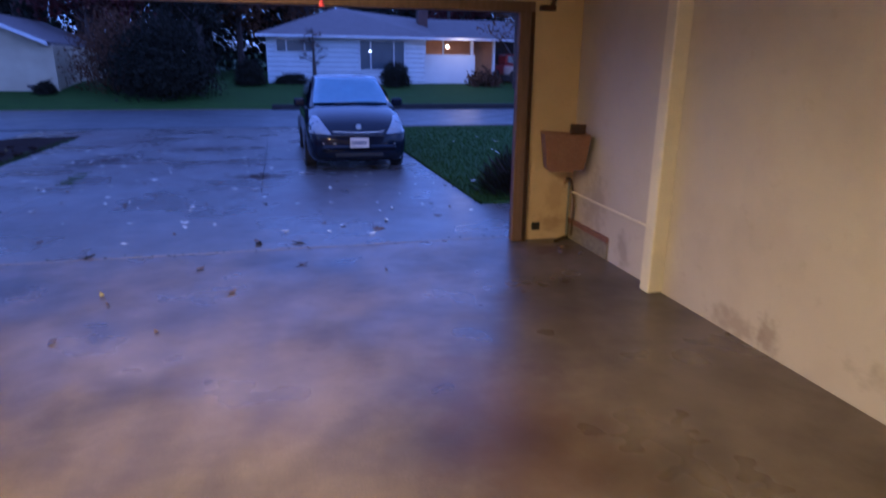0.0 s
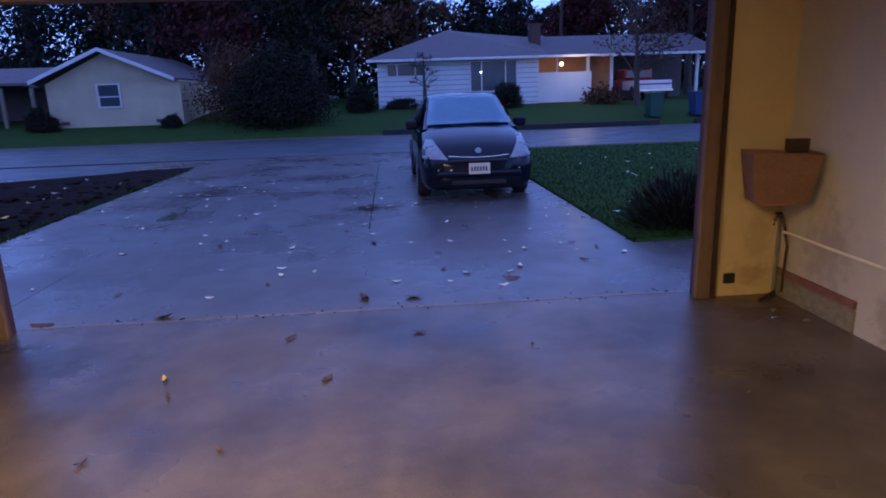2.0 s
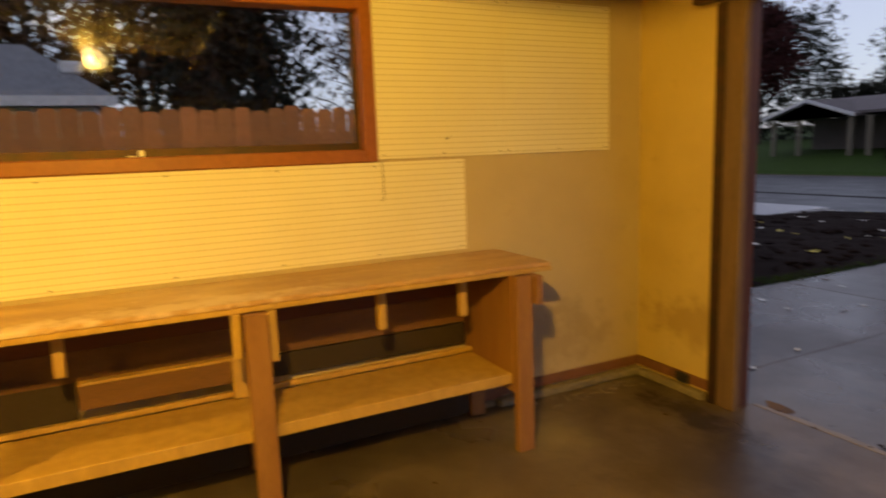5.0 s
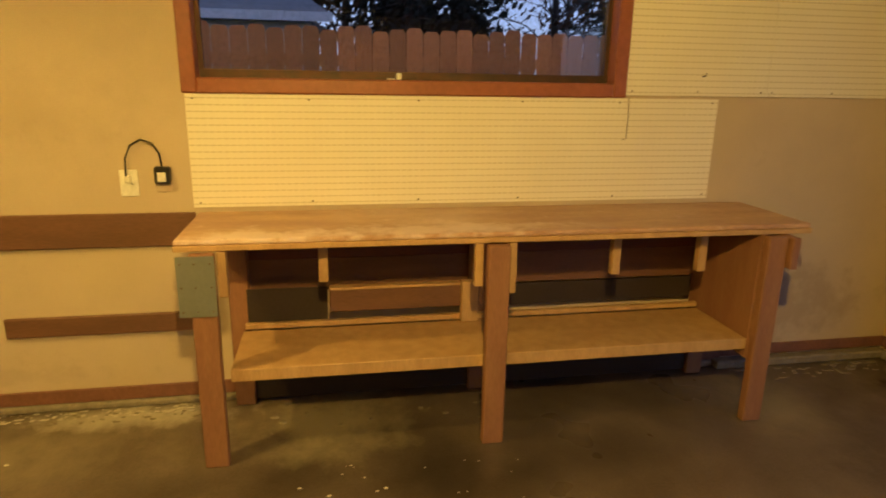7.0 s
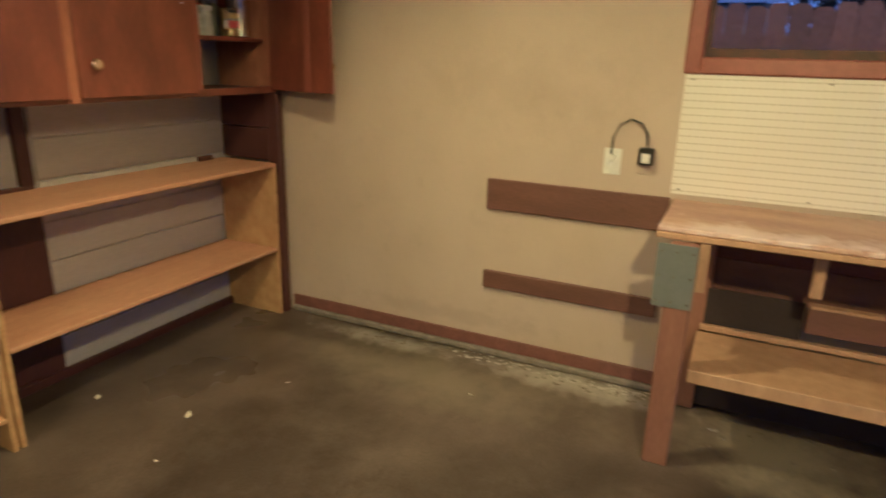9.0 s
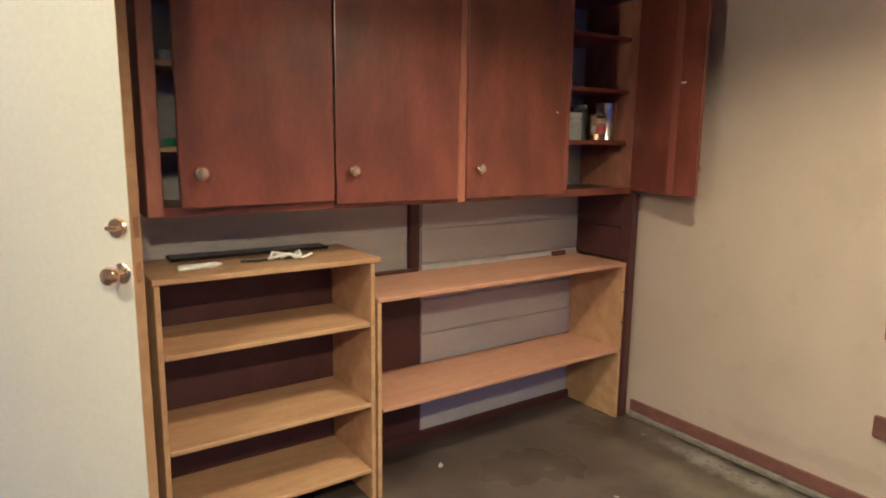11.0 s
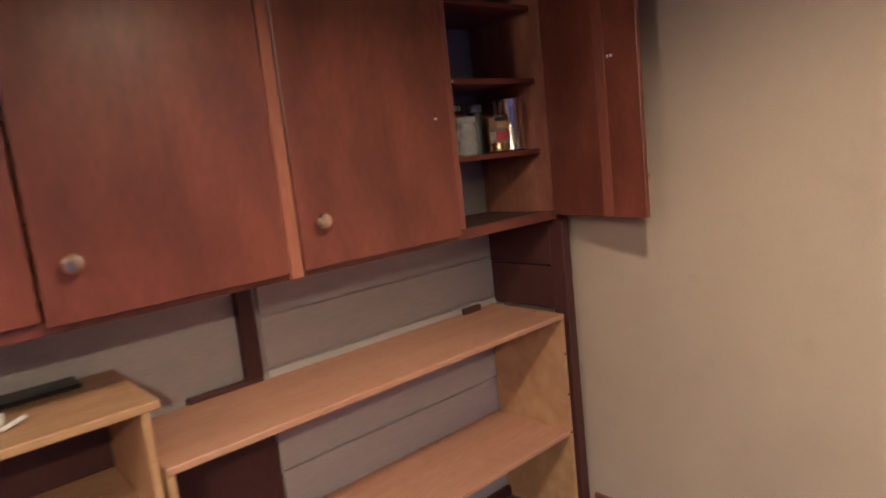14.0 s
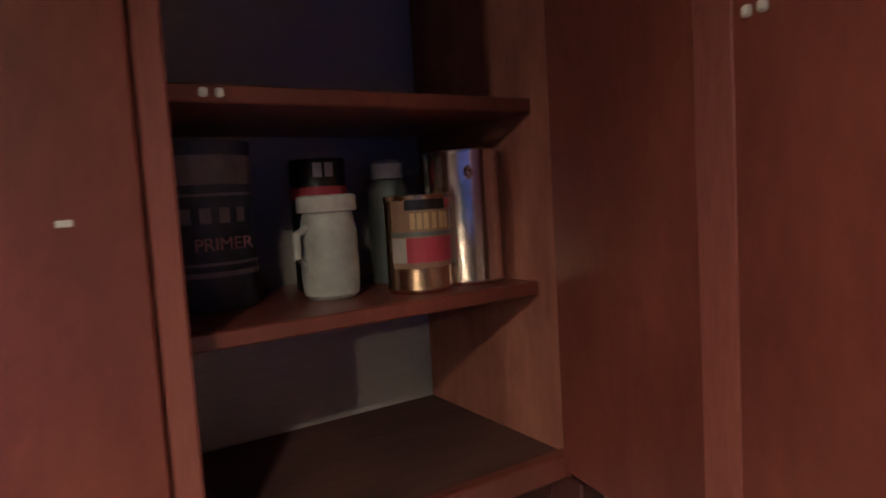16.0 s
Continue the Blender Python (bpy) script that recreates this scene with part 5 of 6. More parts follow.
    # front details
    part("grille", boxes((-0.40, 0.40, -0.004, 0.03, 0.255, 0.325), bev=0.012), TYRE, c, "black lower grille")
    part("upper_grille", boxes((-0.42, 0.42, -0.004, 0.05, 0.572, 0.598), bev=0.006), PLASTIC_B, c)
    part("chrome_strip", tube([(-0.44, 0.050, 0.650), (-0.2, 0.024, 0.632), (0, 0.016, 0.628), (0.2, 0.024, 0.632), (0.44, 0.050, 0.650)], 0.007), CHROME, c, "thin chrome strip")
    part("bumper", boxes((-0.62, 0.62, -0.03, 0.05, 0.36, 0.44), bev=0.025), CARPAINT, c)
    part("badge", lathe([(0.04, 0), (0.045, 0.004), (0.035, 0.008), (0.015, 0.01)], 20, None, pose(0, 0.075, 0.715, 55, 0, 0)), GALV, c, "plain chrome badge", True)
    pl = part("number_plate", boxes((-0.155, 0.155, -0.048, -0.038, 0.405, 0.555), bev=0.004), LABEL_PALE, c, "pale number plate")
    for i in range(6):
        part("plate_bar", boxes((-0.125 + i * 0.042, -0.097 + i * 0.042, -0.050, -0.0485, 0.445, 0.51)), LABEL_NAVY, pl)

    c.scale = (1.0, 1.0, 1.055)


car()

# ---- houses over the street ----
WSIDING = material("white_lap_siding", (0.50, 0.52, 0.54), 0.6, second=(0.42, 0.44, 0.46), scale=1.5, amount=0.5)
YSIDING = material("pale_cream_siding", (0.40, 0.35, 0.235), 0.65, second=(0.32, 0.28, 0.185), scale=1.2, amount=0.8)
SHINGLE = material("grey_brown_shingle", (0.09, 0.075, 0.075), 0.75, second=(0.065, 0.052, 0.05), scale=2, fine=12, bump=0.8, island=0.12)
FASCIA = material("white_fascia_paint", (0.52, 0.52, 0.53), 0.5, scale=4, amount=0.3)
DIMPANE = material("dim_window_pane", (0.05, 0.06, 0.075), 0.15, scale=2, amount=0.5, bump=0, spec=0.35)
LITPANE = material("lit_porch_wall", (0.45, 0.20, 0.06), 0.6, scale=3)
BRICKD = material("dark_chimney_brick", (0.05, 0.026, 0.023), 0.8, scale=9)
PORCHGLOW = material("porch_lamp_glass", (1.0, 0.60, 0.20), 0.4, glow=7, bump=0, amount=0)
ROOMGLOW = material("room_lamp_glass", (1.0, 0.85, 0.60), 0.4, glow=9, bump=0, amount=0)
DARKWALL = material("dark_carport_wall", (0.07, 0.06, 0.055), 0.8, scale=2)


def roof_prism(x0, x1, y0, y1, z0, ridge, t=0.12):
    """A gable roof with its ridge along y: two thick slopes."""
    xm = (x0 + x1) / 2
    bm = bmesh.new()
    for xa in (x0, x1):
        v = [(xa, y0, z0), (xa, y1, z0), (xm, y1, ridge), (xm, y0, ridge)]
        lo = [bm.verts.new(p) for p in v]
        hi = [bm.verts.new((p[0], p[1], p[2] + t)) for p in v]
        for a in range(4):
            b = (a + 1) % 4
            bm.faces.new((lo[a], lo[b], hi[b], hi[a]))
        bm.faces.new(lo)
        bm.faces.new(hi)
    return bm


def house_window(parent, x0, x1, y, z0, z1, cols=(0.5,), rows_=(), mat=None):
    w = part("window", boxes((x0 - 0.06, x0, y - 0.06, y, z0 - 0.06, z1 + 0.06), (x1, x1 + 0.06, y - 0.06, y, z0 - 0.06, z1 + 0.06), (x0, x1, y - 0.06, y, z0 - 0.06, z0), (x0, x1, y - 0.06, y, z1, z1 + 0.06),
                              *[(x0 + (x1 - x0) * c - 0.025, x0 + (x1 - x0) * c + 0.025, y - 0.05, y, z0, z1) for c in cols], *[(x0, x1, y - 0.055, y - 0.003, z0 + (z1 - z0) * r - 0.025, z0 + (z1 - z0) * r + 0.025) for r in rows_]), FASCIA, parent, "white window frame")
    edges = [0, *cols, 1]
    for a, b in zip(edges, edges[1:]):
        part("pane", boxes((x0 + (x1 - x0) * a + 0.026, x0 + (x1 - x0) * b - 0.026, y - 0.012, y - 0.004, z0 + 0.001, z1 - 0.001)), mat or DIMPANE, w)
    return w


def lap_siding(parent, x0, x1, y, z0, z1, mat, step=0.2, top=None):
    """Overlapping boards; top(z) narrows a gable."""
    z = z0
    while z < z1 - 0.01:
        a, b = (x0, x1) if top is None else top(z + step)
        if b - a > 0.15:
            part("siding_board", boxes((a, b, y - 0.03, y - 0.002, z, min(z + step - 0.028, z1))), mat, parent)
        z += step


def gable_house():
    X0, Y0 = -11.4, 32.0
    h = thing("house", (X0, Y0, 0.30), "pale cream gabled bungalow with a dim front window across the street", "house")
    part("wall", boxes((-2.52, 3.12, 0.0, 9.0, -0.2, 2.12)), YSIDING, h)
    bm = bmesh.new()
    f = [bm.verts.new(p) for p in ((-2.52, 0.0, 2.121), (3.12, 0.0, 2.121), (0.05, 0.0, 3.36))]
    b = [bm.verts.new((v.co.x, 9.0, v.co.z)) for v in f]
    bm.faces.new(f)
    bm.faces.new(b)
    for i in range(3):
        j = (i + 1) % 3
        bm.faces.new((f[i], f[j], b[j], b[i]))
    part("gable", bm, YSIDING, h)
    lap_siding(h, -2.52, 3.12, 0.0, 2.15, 3.3, YSIDING, 0.17, lambda z: (-2.52 + max(0, z - 2.12) * 2.05, 3.12 - max(0, z - 2.12) * 2.45))
    part("roof", roof_prism(-2.95, 3.05, -0.45, 9.4, 2.12, 3.42), SHINGLE, h)
    part("fascia", roof_prism(-2.97, 3.07, -0.50, -0.452, 2.10, 3.40, 0.155), FASCIA, h, "white gable boards")
    house_window(h, -0.35, 0.52, -0.002, 1.12, 2.02, (), (0.45,))
    for x in (-1.9, 2.1):
        part("vent", boxes((x - 0.16, x + 0.16, -0.03, -0.002, 0.38, 0.52)), DARKWALL, h)
    # side wing and carport
    part("wing_wall", boxes((-9.0, -2.53, 3.2, 7.5, -0.2, 2.05)), DARKWALL, h, "dark wall under the porch")
    bm = bmesh.new()
    sl = [(-2.6, 0.9, 2.14), (-2.6, 4.6, 2.95), (-9.2, 4.6, 2.95), (-9.2, 0.9, 2.14)]
    lo = [bm.verts.new(p) for p in sl]
    hi = [bm.verts.new((p[0], p[1], p[2] + 0.12)) for p in sl]
    for a in range(4):
        bm.faces.new((lo[a], lo[(a + 1) % 4], hi[(a + 1) % 4], hi[a]))
    bm.faces.new(lo)
    bm.faces.new(hi)
    part("wing_roof", bm, SHINGLE, h)
    part("carport_gable", roof_prism(-9.6, -5.2, 0.25, 4.8, 2.02, 2.78), SHINGLE, h)
    part("fascia", roof_prism(-9.62, -5.18, 0.19, 0.248, 2.0, 2.76, 0.15), FASCIA, h)
    bm = bmesh.new()
    f = [bm.verts.new(p) for p in ((-9.4, 0.4, 2.0), (-5.4, 0.4, 2.0), (-7.4, 0.4, 2.72))]
    bm.faces.new(f)
    bmesh.ops.solidify(bm, geom=bm.faces[:], thickness=0.05)
    part("gable", bm, YSIDING, h)
    for x in (-9.2, -7.9, -5.5, -4.7, -3.4):
        part("post", boxes((x - 0.07, x + 0.07, 0.5, 0.64, -0.2, 2.03)), DULLPOST, h)


gable_house()


def white_house():
    h = thing("house", (4.4, 36.0, 0.75), "white-sided bungalow with a hipped roof and lit porch across the street", "house")
    zb = -0.75
    Z = lambda z: z - 0.75
    part("wall", boxes((-4.1, 4.2, 0, 8.0, -0.6, Z(3.15))), material("grey_siding_joint", (0.16, 0.17, 0.19), 0.8, scale=3), h)
    lap_siding(h, -4.1, 4.2, 0.0, Z(0.45), Z(3.12), WSIDING, 0.245)
    # hipped roof
    bm = bmesh.new()
    e = [(-4.55, -0.5), (4.6, -0.5), (4.6, 8.5), (-4.55, 8.5)]
    lo = [bm.verts.new((x, y, Z(3.12))) for x, y in e]
    mid = [bm.verts.new((x, y, Z(3.24))) for x, y in e]
    r0, r1, r2 = bm.verts.new((-0.1, 4.0, Z(4.95))), bm.verts.new((1.0, 4.0, Z(4.80))), bm.verts.new((4.6, 4.0, Z(4.45)))
    for a in range(4):
        bm.faces.new((lo[a], lo[(a + 1) % 4], mid[(a + 1) % 4], mid[a]))
    bm.faces.new(lo)
    bm.faces.new((mid[0], mid[1], r2, r1, r0))
    bm.faces.new((mid[1], mid[2], r2))
    bm.faces.new((mid[2], mid[3], r0, r1, r2))
    bm.faces.new((mid[3], mid[0], r0))
    part("roof", bm, SHINGLE, h)
    part("gutter", boxes((-4.6, 4.65, -0.58, -0.502, Z(3.10), Z(3.22))), FASCIA, h, "white gutter")
    house_window(h, -3.6, -1.68, -0.03, Z(2.42), Z(2.98), (0.26, 0.74))
    bw = house_window(h, 0.66, 3.05, -0.03, Z(1.55), Z(3.0), (0.24, 0.76))
    lamp = part("room_lamp", lathe([(0.02, 0), (0.06, 0.03), (0.02, 0.06)], 12), ROOMGLOW, bw, "lit lamp behind the glass")
    lamp.location = (1.2, -0.07, Z(2.45))
    part("chimney", boxes((4.30, 4.83, 2.2, 2.9, Z(3.5), Z(4.90)), (4.25, 4.88, 2.15, 2.95, Z(4.90), Z(5.02))), BRICKD, h, "dark brick chimney")
    # lit wing
    part("wing_wall", boxes((4.21, 7.15, 0.4, 7.0, -0.6, Z(2.38))), WSIDING, h, "white lower wall of the wing")
    part("porch_wall", boxes((4.21, 8.9, 2.2, 2.4, Z(0.8), Z(3.2))), LITPANE, h, "warm lit wall of the porch")
    for xa, xb in ((6.9, 7.05), (4.22, 4.34), (5.3, 5.36)):
        part("porch_post", boxes((xa, xb, 0.45, 0.6, Z(2.381), Z(3.12))), FASCIA, h)
    part("porch_post", boxes((8.2, 8.34, 0.45, 0.6, Z(0.7), Z(3.12))), FASCIA, h)
    part("porch_post", boxes((12.9, 13.04, 0.45, 0.6, Z(0.7), Z(3.12))), FASCIA, h)
    bm = bmesh.new()
    sl = [(4.3, -0.1, Z(3.13)), (14.0, -0.1, Z(3.13)), (14.0, 4.2, Z(4.35)), (4.3, 4.2, Z(4.35))]
    lo = [bm.verts.new(p) for p in sl]
    hi = [bm.verts.new((p[0], p[1], p[2] + 0.12)) for p in sl]
    for a in range(4):
        bm.faces.new((lo[a], lo[(a + 1) % 4], hi[(a + 1) % 4], hi[a]))
    bm.faces.new(lo)
    bm.faces.new(hi)
    part("wing_roof", bm, SHINGLE, h)
    part("gutter", boxes((4.7, 14.0, -0.18, -0.102, Z(3.11), Z(3.23))), FASCIA, h)
    part("carport_wall", boxes((8.9, 14.0, 4.6, 4.8, Z(0.7), Z(3.3))), DARKWALL, h)
    l = part("porch_lamp", lathe([(0.05, 0), (0.10, 0.05), (0.10, 0.16), (0.04, 0.2)], 14), PORCHGLOW, h, "glowing porch lamp", True)
    l.location = (5.75, 1.2, Z(2.72))
    l.visible_shadow = False


white_house()


# red and white pickup under the carport
def pickup():
    RED = material("red_truck_paint", (0.30, 0.02, 0.02), 0.35, scale=4, coat=0.5)
    WHT = material("white_truck_paint", (0.6, 0.6, 0.62), 0.35, scale=4, coat=0.5)
    t = thing("pickup_truck", (14.6, 36.6, 0.86), "red and white pickup truck under the carport", "truck")
    part("bed", boxes((-0.95, 0.95, -1.2, 1.0, 0.45, 0.95), bev=0.06), WHT, t)
    part("cab", boxes((-0.9, 0.9, 1.0, 2.8, 0.45, 1.05), (-0.78, 0.78, 1.05, 2.5, 1.051, 1.62), bev=0.08), RED, t)
    part("tailgate", boxes((-0.85, 0.85, -1.25, -1.201, 0.5, 0.92), bev=0.01), WHT, t)
    part("stripe", boxes((-0.952, 0.952, -1.256, -1.251, 0.72, 0.80)), RED, t)
    part("rear_window", boxes((-0.65, 0.65, 1.03, 1.049, 1.12, 1.52), bev=0.01), DARKGLASS, t)
    part("bumper", boxes((-0.95, 0.95, -1.38, -1.26, 0.38, 0.5), bev=0.02), CHROME, t)
    for x in (-0.85, 0.85):
        for y in (-0.5, 2.1):
            w = part("wheel", lathe([(0.2, -0.11), (0.33, -0.11), (0.36, -0.07), (0.36, 0.07), (0.33, 0.11), (0.2, 0.11)], 22, None, pose(0, 0, 0, 0, 90, 0)), TYRE, t, "", True)
            w.location = (x, y, 0.36)


pickup()


def wheelie_bin(x, y, z, base, label):
    m = material(label.split(" ")[1] + "_bin_plastic", base, 0.5, scale=10, bump=0.05)
    b = thing("wheelie_bin", (x, y, z), label, "bin", "kerbside bins")
    secs = [[(-w, -d, zz), (w, -d, zz), (w, d, zz), (-w, d, zz), (-w, -d, zz)] for w, d, zz in ((0.24, 0.28, 0.05), (0.31, 0.36, 0.98))]
    bm = bmesh.new()
    rows = [[bm.verts.new(p) for p in s[:-1]] for s in secs]
    for k in range(4):
        bm.faces.new((rows[0][k], rows[0][(k + 1) % 4], rows[1][(k + 1) % 4], rows[1][k]))
    bm.faces.new(rows[0])
    bm.faces.new(rows[1])
    part("body", bm, m, b)
    part("lid", boxes((-0.33, 0.33, -0.40, 0.40, 0.981, 1.06), bev=0.02), m, b)
    for s in (-1, 1):
        part("wheel", lathe([(0.05, -0.03), (0.1, -0.03), (0.1, 0.03), (0.05, 0.03)], 14, None, pose(s * 0.26, 0.3, 0.10, 0, 90, 0)), TYRE, b)


wheelie_bin(12.3, 29.9, rise(12.3, 29.9) - 0.04, (0.012, 0.05, 0.03), "dark green wheelie bin standing by the kerb")
wheelie_bin(14.3, 29.9, rise(14.3, 29.9) - 0.04, (0.012, 0.03, 0.10), "dark blue wheelie bin standing by the kerb")

# ---- plants ----
BARK = material("dark_damp_bark", (0.045, 0.032, 0.026), 0.85, scale=9, stretch=(1, 1, 0.3), bump=0.6)
CONIF = material("dark_conifer_foliage", (0.018, 0.020, 0.014), 0.8, second=(0.012, 0.013, 0.011), scale=1.2, spec=0.1, bump=0, island=0.3)
SHRUBM = material("dark_shrub_foliage", (0.019, 0.018, 0.012), 0.8, second=(0.012, 0.012, 0.008), scale=2, spec=0.1, bump=0, island=0.35)
REDLEAF = material("dark_red_autumn_foliage", (0.045, 0.014, 0.013), 0.8, second=(0.05, 0.018, 0.018), scale=1.5, spec=0.1, bump=0, island=0.35)
BROWNLEAF = material("brown_autumn_foliage", (0.080, 0.042, 0.022), 0.8, second=(0.046, 0.026, 0.016), scale=1.5, spec=0.1, bump=0, island=0.35)


def leaves(bm, centres, per, spread, size, rnd, flat=0.6):
    for c in centres:
        for _ in range(per):
            p = Vector(c) + Vector((rnd.gauss(0, spread), rnd.gauss(0, spread), rnd.gauss(0, spread * flat)))
            n = Vector((rnd.uniform(-1, 1), rnd.uniform(-1, 1), rnd.uniform(-0.2, 1))).normalized()
            u = n.orthogonal().normalized()
            w = n.cross(u)
            s = size * rnd.uniform(0.5, 1.3)
            bm.faces.new([bm.verts.new(p + s * a * u + s * 0.55 * b * w) for a, b in ((-1, 0), (0, -1), (1, 0), (0, 1))])


def tree(x, y, height, crown, mat, seed, label, name="tree", per=26, size=0.24, bare=False, limbs=16):
    rnd = random.Random(seed)
    t = thing(name, (x, y, rise(x, y) - 0.06), label, "tree")
    bm = bmesh.new()
    lean = (rnd.uniform(-0.3, 0.3), rnd.uniform(-0.3, 0.3))
    r0 = 0.018 * height + 0.06
    trunk = [(lean[0] * k, lean[1] * k, height * 0.92 * k) for k in (0, 0.15, 0.35, 0.6, 0.8, 1.0)]
    tube(trunk, [r0 * f for f in (1.25, 1.0, 0.8, 0.5, 0.3, 0.08)], 7, bm)
    tips = []
    for i in range(limbs):
        k = 0.28 + 0.68 * (i + rnd.random()) / limbs
        a = rnd.uniform(0, 2 * math.pi)
        reach = crown * (0.55 + 0.6 * rnd.random()) * math.sin(math.pi * min(0.95, 0.25 + k * 0.72)) * 1.05
        z0 = height * 0.92 * k
        base = Vector((lean[0] * k, lean[1] * k, z0))
        tip = base + Vector((reach * math.cos(a), reach * math.sin(a), reach * rnd.uniform(0.25, 0.75)))
        midp = base.lerp(tip, 0.5) + Vector((0, 0, 0.12 * reach))
        tube([base, midp, tip], [r0 * 0.34 * (1.1 - k), r0 * 0.2 * (1.1 - k), 0.012], 5, bm)
        tips += [base.lerp(tip, 0.65), midp, tip]
        for _ in range(4 if bare else 2):
            q = midp.lerp(tip, rnd.random())
            e = q + Vector((rnd.gauss(0, 0.4), rnd.gauss(0, 0.4), rnd.uniform(0.1, 0.7))) * crown * 0.33
            tube([q, e], [0.035, 0.01], 4, bm)
            tips.append(e)
    part("trunk", bm, BARK, t)
    lb = bmesh.new()
    leaves(lb, tips, per, crown * 0.15, size, rnd)
    part("crown", lb, mat, t)
    return t


def conifer(x, y, height, width, seed, label, mat=None, z=None):
    rnd = random.Random(seed)
    t = thing("conifer", (x, y, (rise(x, y) - 0.06) if z is None else z), label, "tree")
    bm = bmesh.new()
    tube([(0, 0, 0), (0, 0, height * 0.5), (0.05, 0, height)], [0.03 * height, 0.018 * height, 0.02], 7, bm)
    lb = bmesh.new()
    levels = int(height * 2.1)
    for i in range(levels):
        k = i / levels
        z0 = height * (0.12 + 0.86 * k)
        reach = width * (1 - k) ** 0.8 * rnd.uniform(0.75, 1.15) + 0.15
        for j in range(6):
            a = 2 * math.pi * (j + rnd.random()) / 6
            L_ = reach * rnd.uniform(0.6, 1.1)
            tip = Vector((L_ * math.cos(a), L_ * math.sin(a), z0 - 0.28 * L_))
            tube([(0, 0, z0), tip], [0.03, 0.008], 4, bm)
            leaves(lb, [Vector((0, 0, z0)).lerp(tip, f) for f in (0.3, 0.5, 0.68, 0.84, 1.0)], 10, 0.12 + 0.05 * L_, 0.15, rnd, 0.8)
    part("trunk", bm, BARK, t)
    part("crown", lb, mat or CONIF, t)
    return t


def shrub(x, y, z, rx, ry, rz_, mat, seed, label, n=90, per=16, size=0.10, name="shrub", loose=0.13):
    rnd = random.Random(seed)
    s = thing(name, (x, y, z), label, "shrub")
    bm = bmesh.new()
    cs = []
    for _ in range(n):
        d = Vector((rnd.gauss(0, 1), rnd.gauss(0, 1), abs(rnd.gauss(0, 1)))).normalized() * rnd.uniform(0.45, 1.0)
        c = Vector((d.x * rx, d.y * ry, 0.08 * rz_ + d.z * rz_ * 0.92))
        cs.append(c)
    for c in cs[:14]:
        tube([(c.x * 0.15, c.y * 0.15, 0.0), c * 0.6, c], [0.025, 0.015, 0.006], 5, bm)
    part("stem", bm, BARK, s)
    lb = bmesh.new()
    leaves(lb, cs, per, loose * (rx + rz_) * 0.5 + 0.02, size, rnd, 0.9)
    part("foliage", lb, mat, s)
    return s


def g(x, y):
    return rise(x, y) - 0.05


shrub(-3.9, 31.2, g(-3.9, 31.2), 2.0, 1.6, 3.2, SHRUBM, 3, "large dark evergreen shrub beside the street", 420, 60, 0.065)
shrub(-6.1, 32.4, g(-6.1, 32.4), 1.7, 1.3, 3.4, BROWNLEAF, 4, "brown-leaved shrub behind the evergreen", 200, 44, 0.065)
shrub(-0.55, 34.2, g(-0.5, 34.2), 0.72, 0.7, 1.35, SHRUBM, 5, "rounded dark clipped shrub by the white house", 220, 40, 0.045, loose=0.06)
shrub(6.6, 34.0, g(6.6, 34), 0.75, 0.7, 1.25, SHRUBM, 6, "dark clipped shrub below the large window", 220, 40, 0.045, loose=0.06)
shrub(1.5, 35.2, g(1.5, 35.2), 1.0, 0.4, 0.55, SHRUBM, 7, "low dark planting along the house wall", 120, 30, 0.045, loose=0.06)
shrub(11.5, 34.4, g(11.5, 34.4), 1.0, 0.6, 0.9, BROWNLEAF, 8, "low brown bush by the porch", 60, 18, 0.09)
shrub(-14.0, 31.4, g(-14, 31.4), 0.7, 0.5, 1.0, SHRUBM, 9, "dark round bush at the house corner", 160, 36, 0.045, loose=0.06)
shrub(-8.6, 31.3, g(-8.6, 31.3), 0.42, 0.4, 0.62, SHRUBM, 10, "small dark bush at the house corner", 120, 30, 0.04, loose=0.06)


def spiky_shrub(x, y, z, r, h, n, seed, label):
    rnd = random.Random(seed)
    s = thing("shrub", (x, y, z), label, "shrub")
    bm = bmesh.new()
    for k in range(16):
        a = k * 0.39
        tube([(0, 0, 0), (r * 0.3 * math.cos(a), r * 0.3 * math.sin(a), h * 0.35), (r * 0.6 * math.cos(a), r * 0.6 * math.sin(a), h * rnd.uniform(0.5, 0.8))], [0.02, 0.012, 0.005], 5, bm)
    part("stem", bm, BARK, s)
    lb = bmesh.new()
    for _ in range(n):
        d = Vector((rnd.gauss(0, 1), rnd.gauss(0, 1), abs(rnd.gauss(0.5, 0.7)))).normalized()
        b0 = Vector((d.x * r, d.y * r, d.z * h)) * rnd.uniform(0.15, 0.78)
        tip = b0 + (d + Vector((rnd.gauss(0, 0.25), rnd.gauss(0, 0.25), 0.45))).normalized() * rnd.uniform(0.08, 0.22)
        side = Vector((rnd.gauss(0, 1), rnd.gauss(0, 1), rnd.gauss(0, 0.4))).normalized() * 0.009
        mid = b0.lerp(tip, 0.45)
        lb.faces.new([lb.verts.new(q) for q in (b0, mid + side, tip, mid - side)])
    part("foliage", lb, SHRUBM, s)


spiky_shrub(4.10, 9.50, -0.02, 0.78, 0.72, 4200, 11, "dark spiky shrub at the lawn corner")
tree(12.9, 33.4, 5.0, 2.3, BROWNLEAF, 131, "small dark half-bare tree before the lit porch", per=9, size=0.07, bare=True, limbs=26)
tree(2.6, 34.6, 3.0, 0.9, BROWNLEAF, 12, "small bare ornamental tree by the white house", per=1, size=0.06, bare=True, limbs=14)
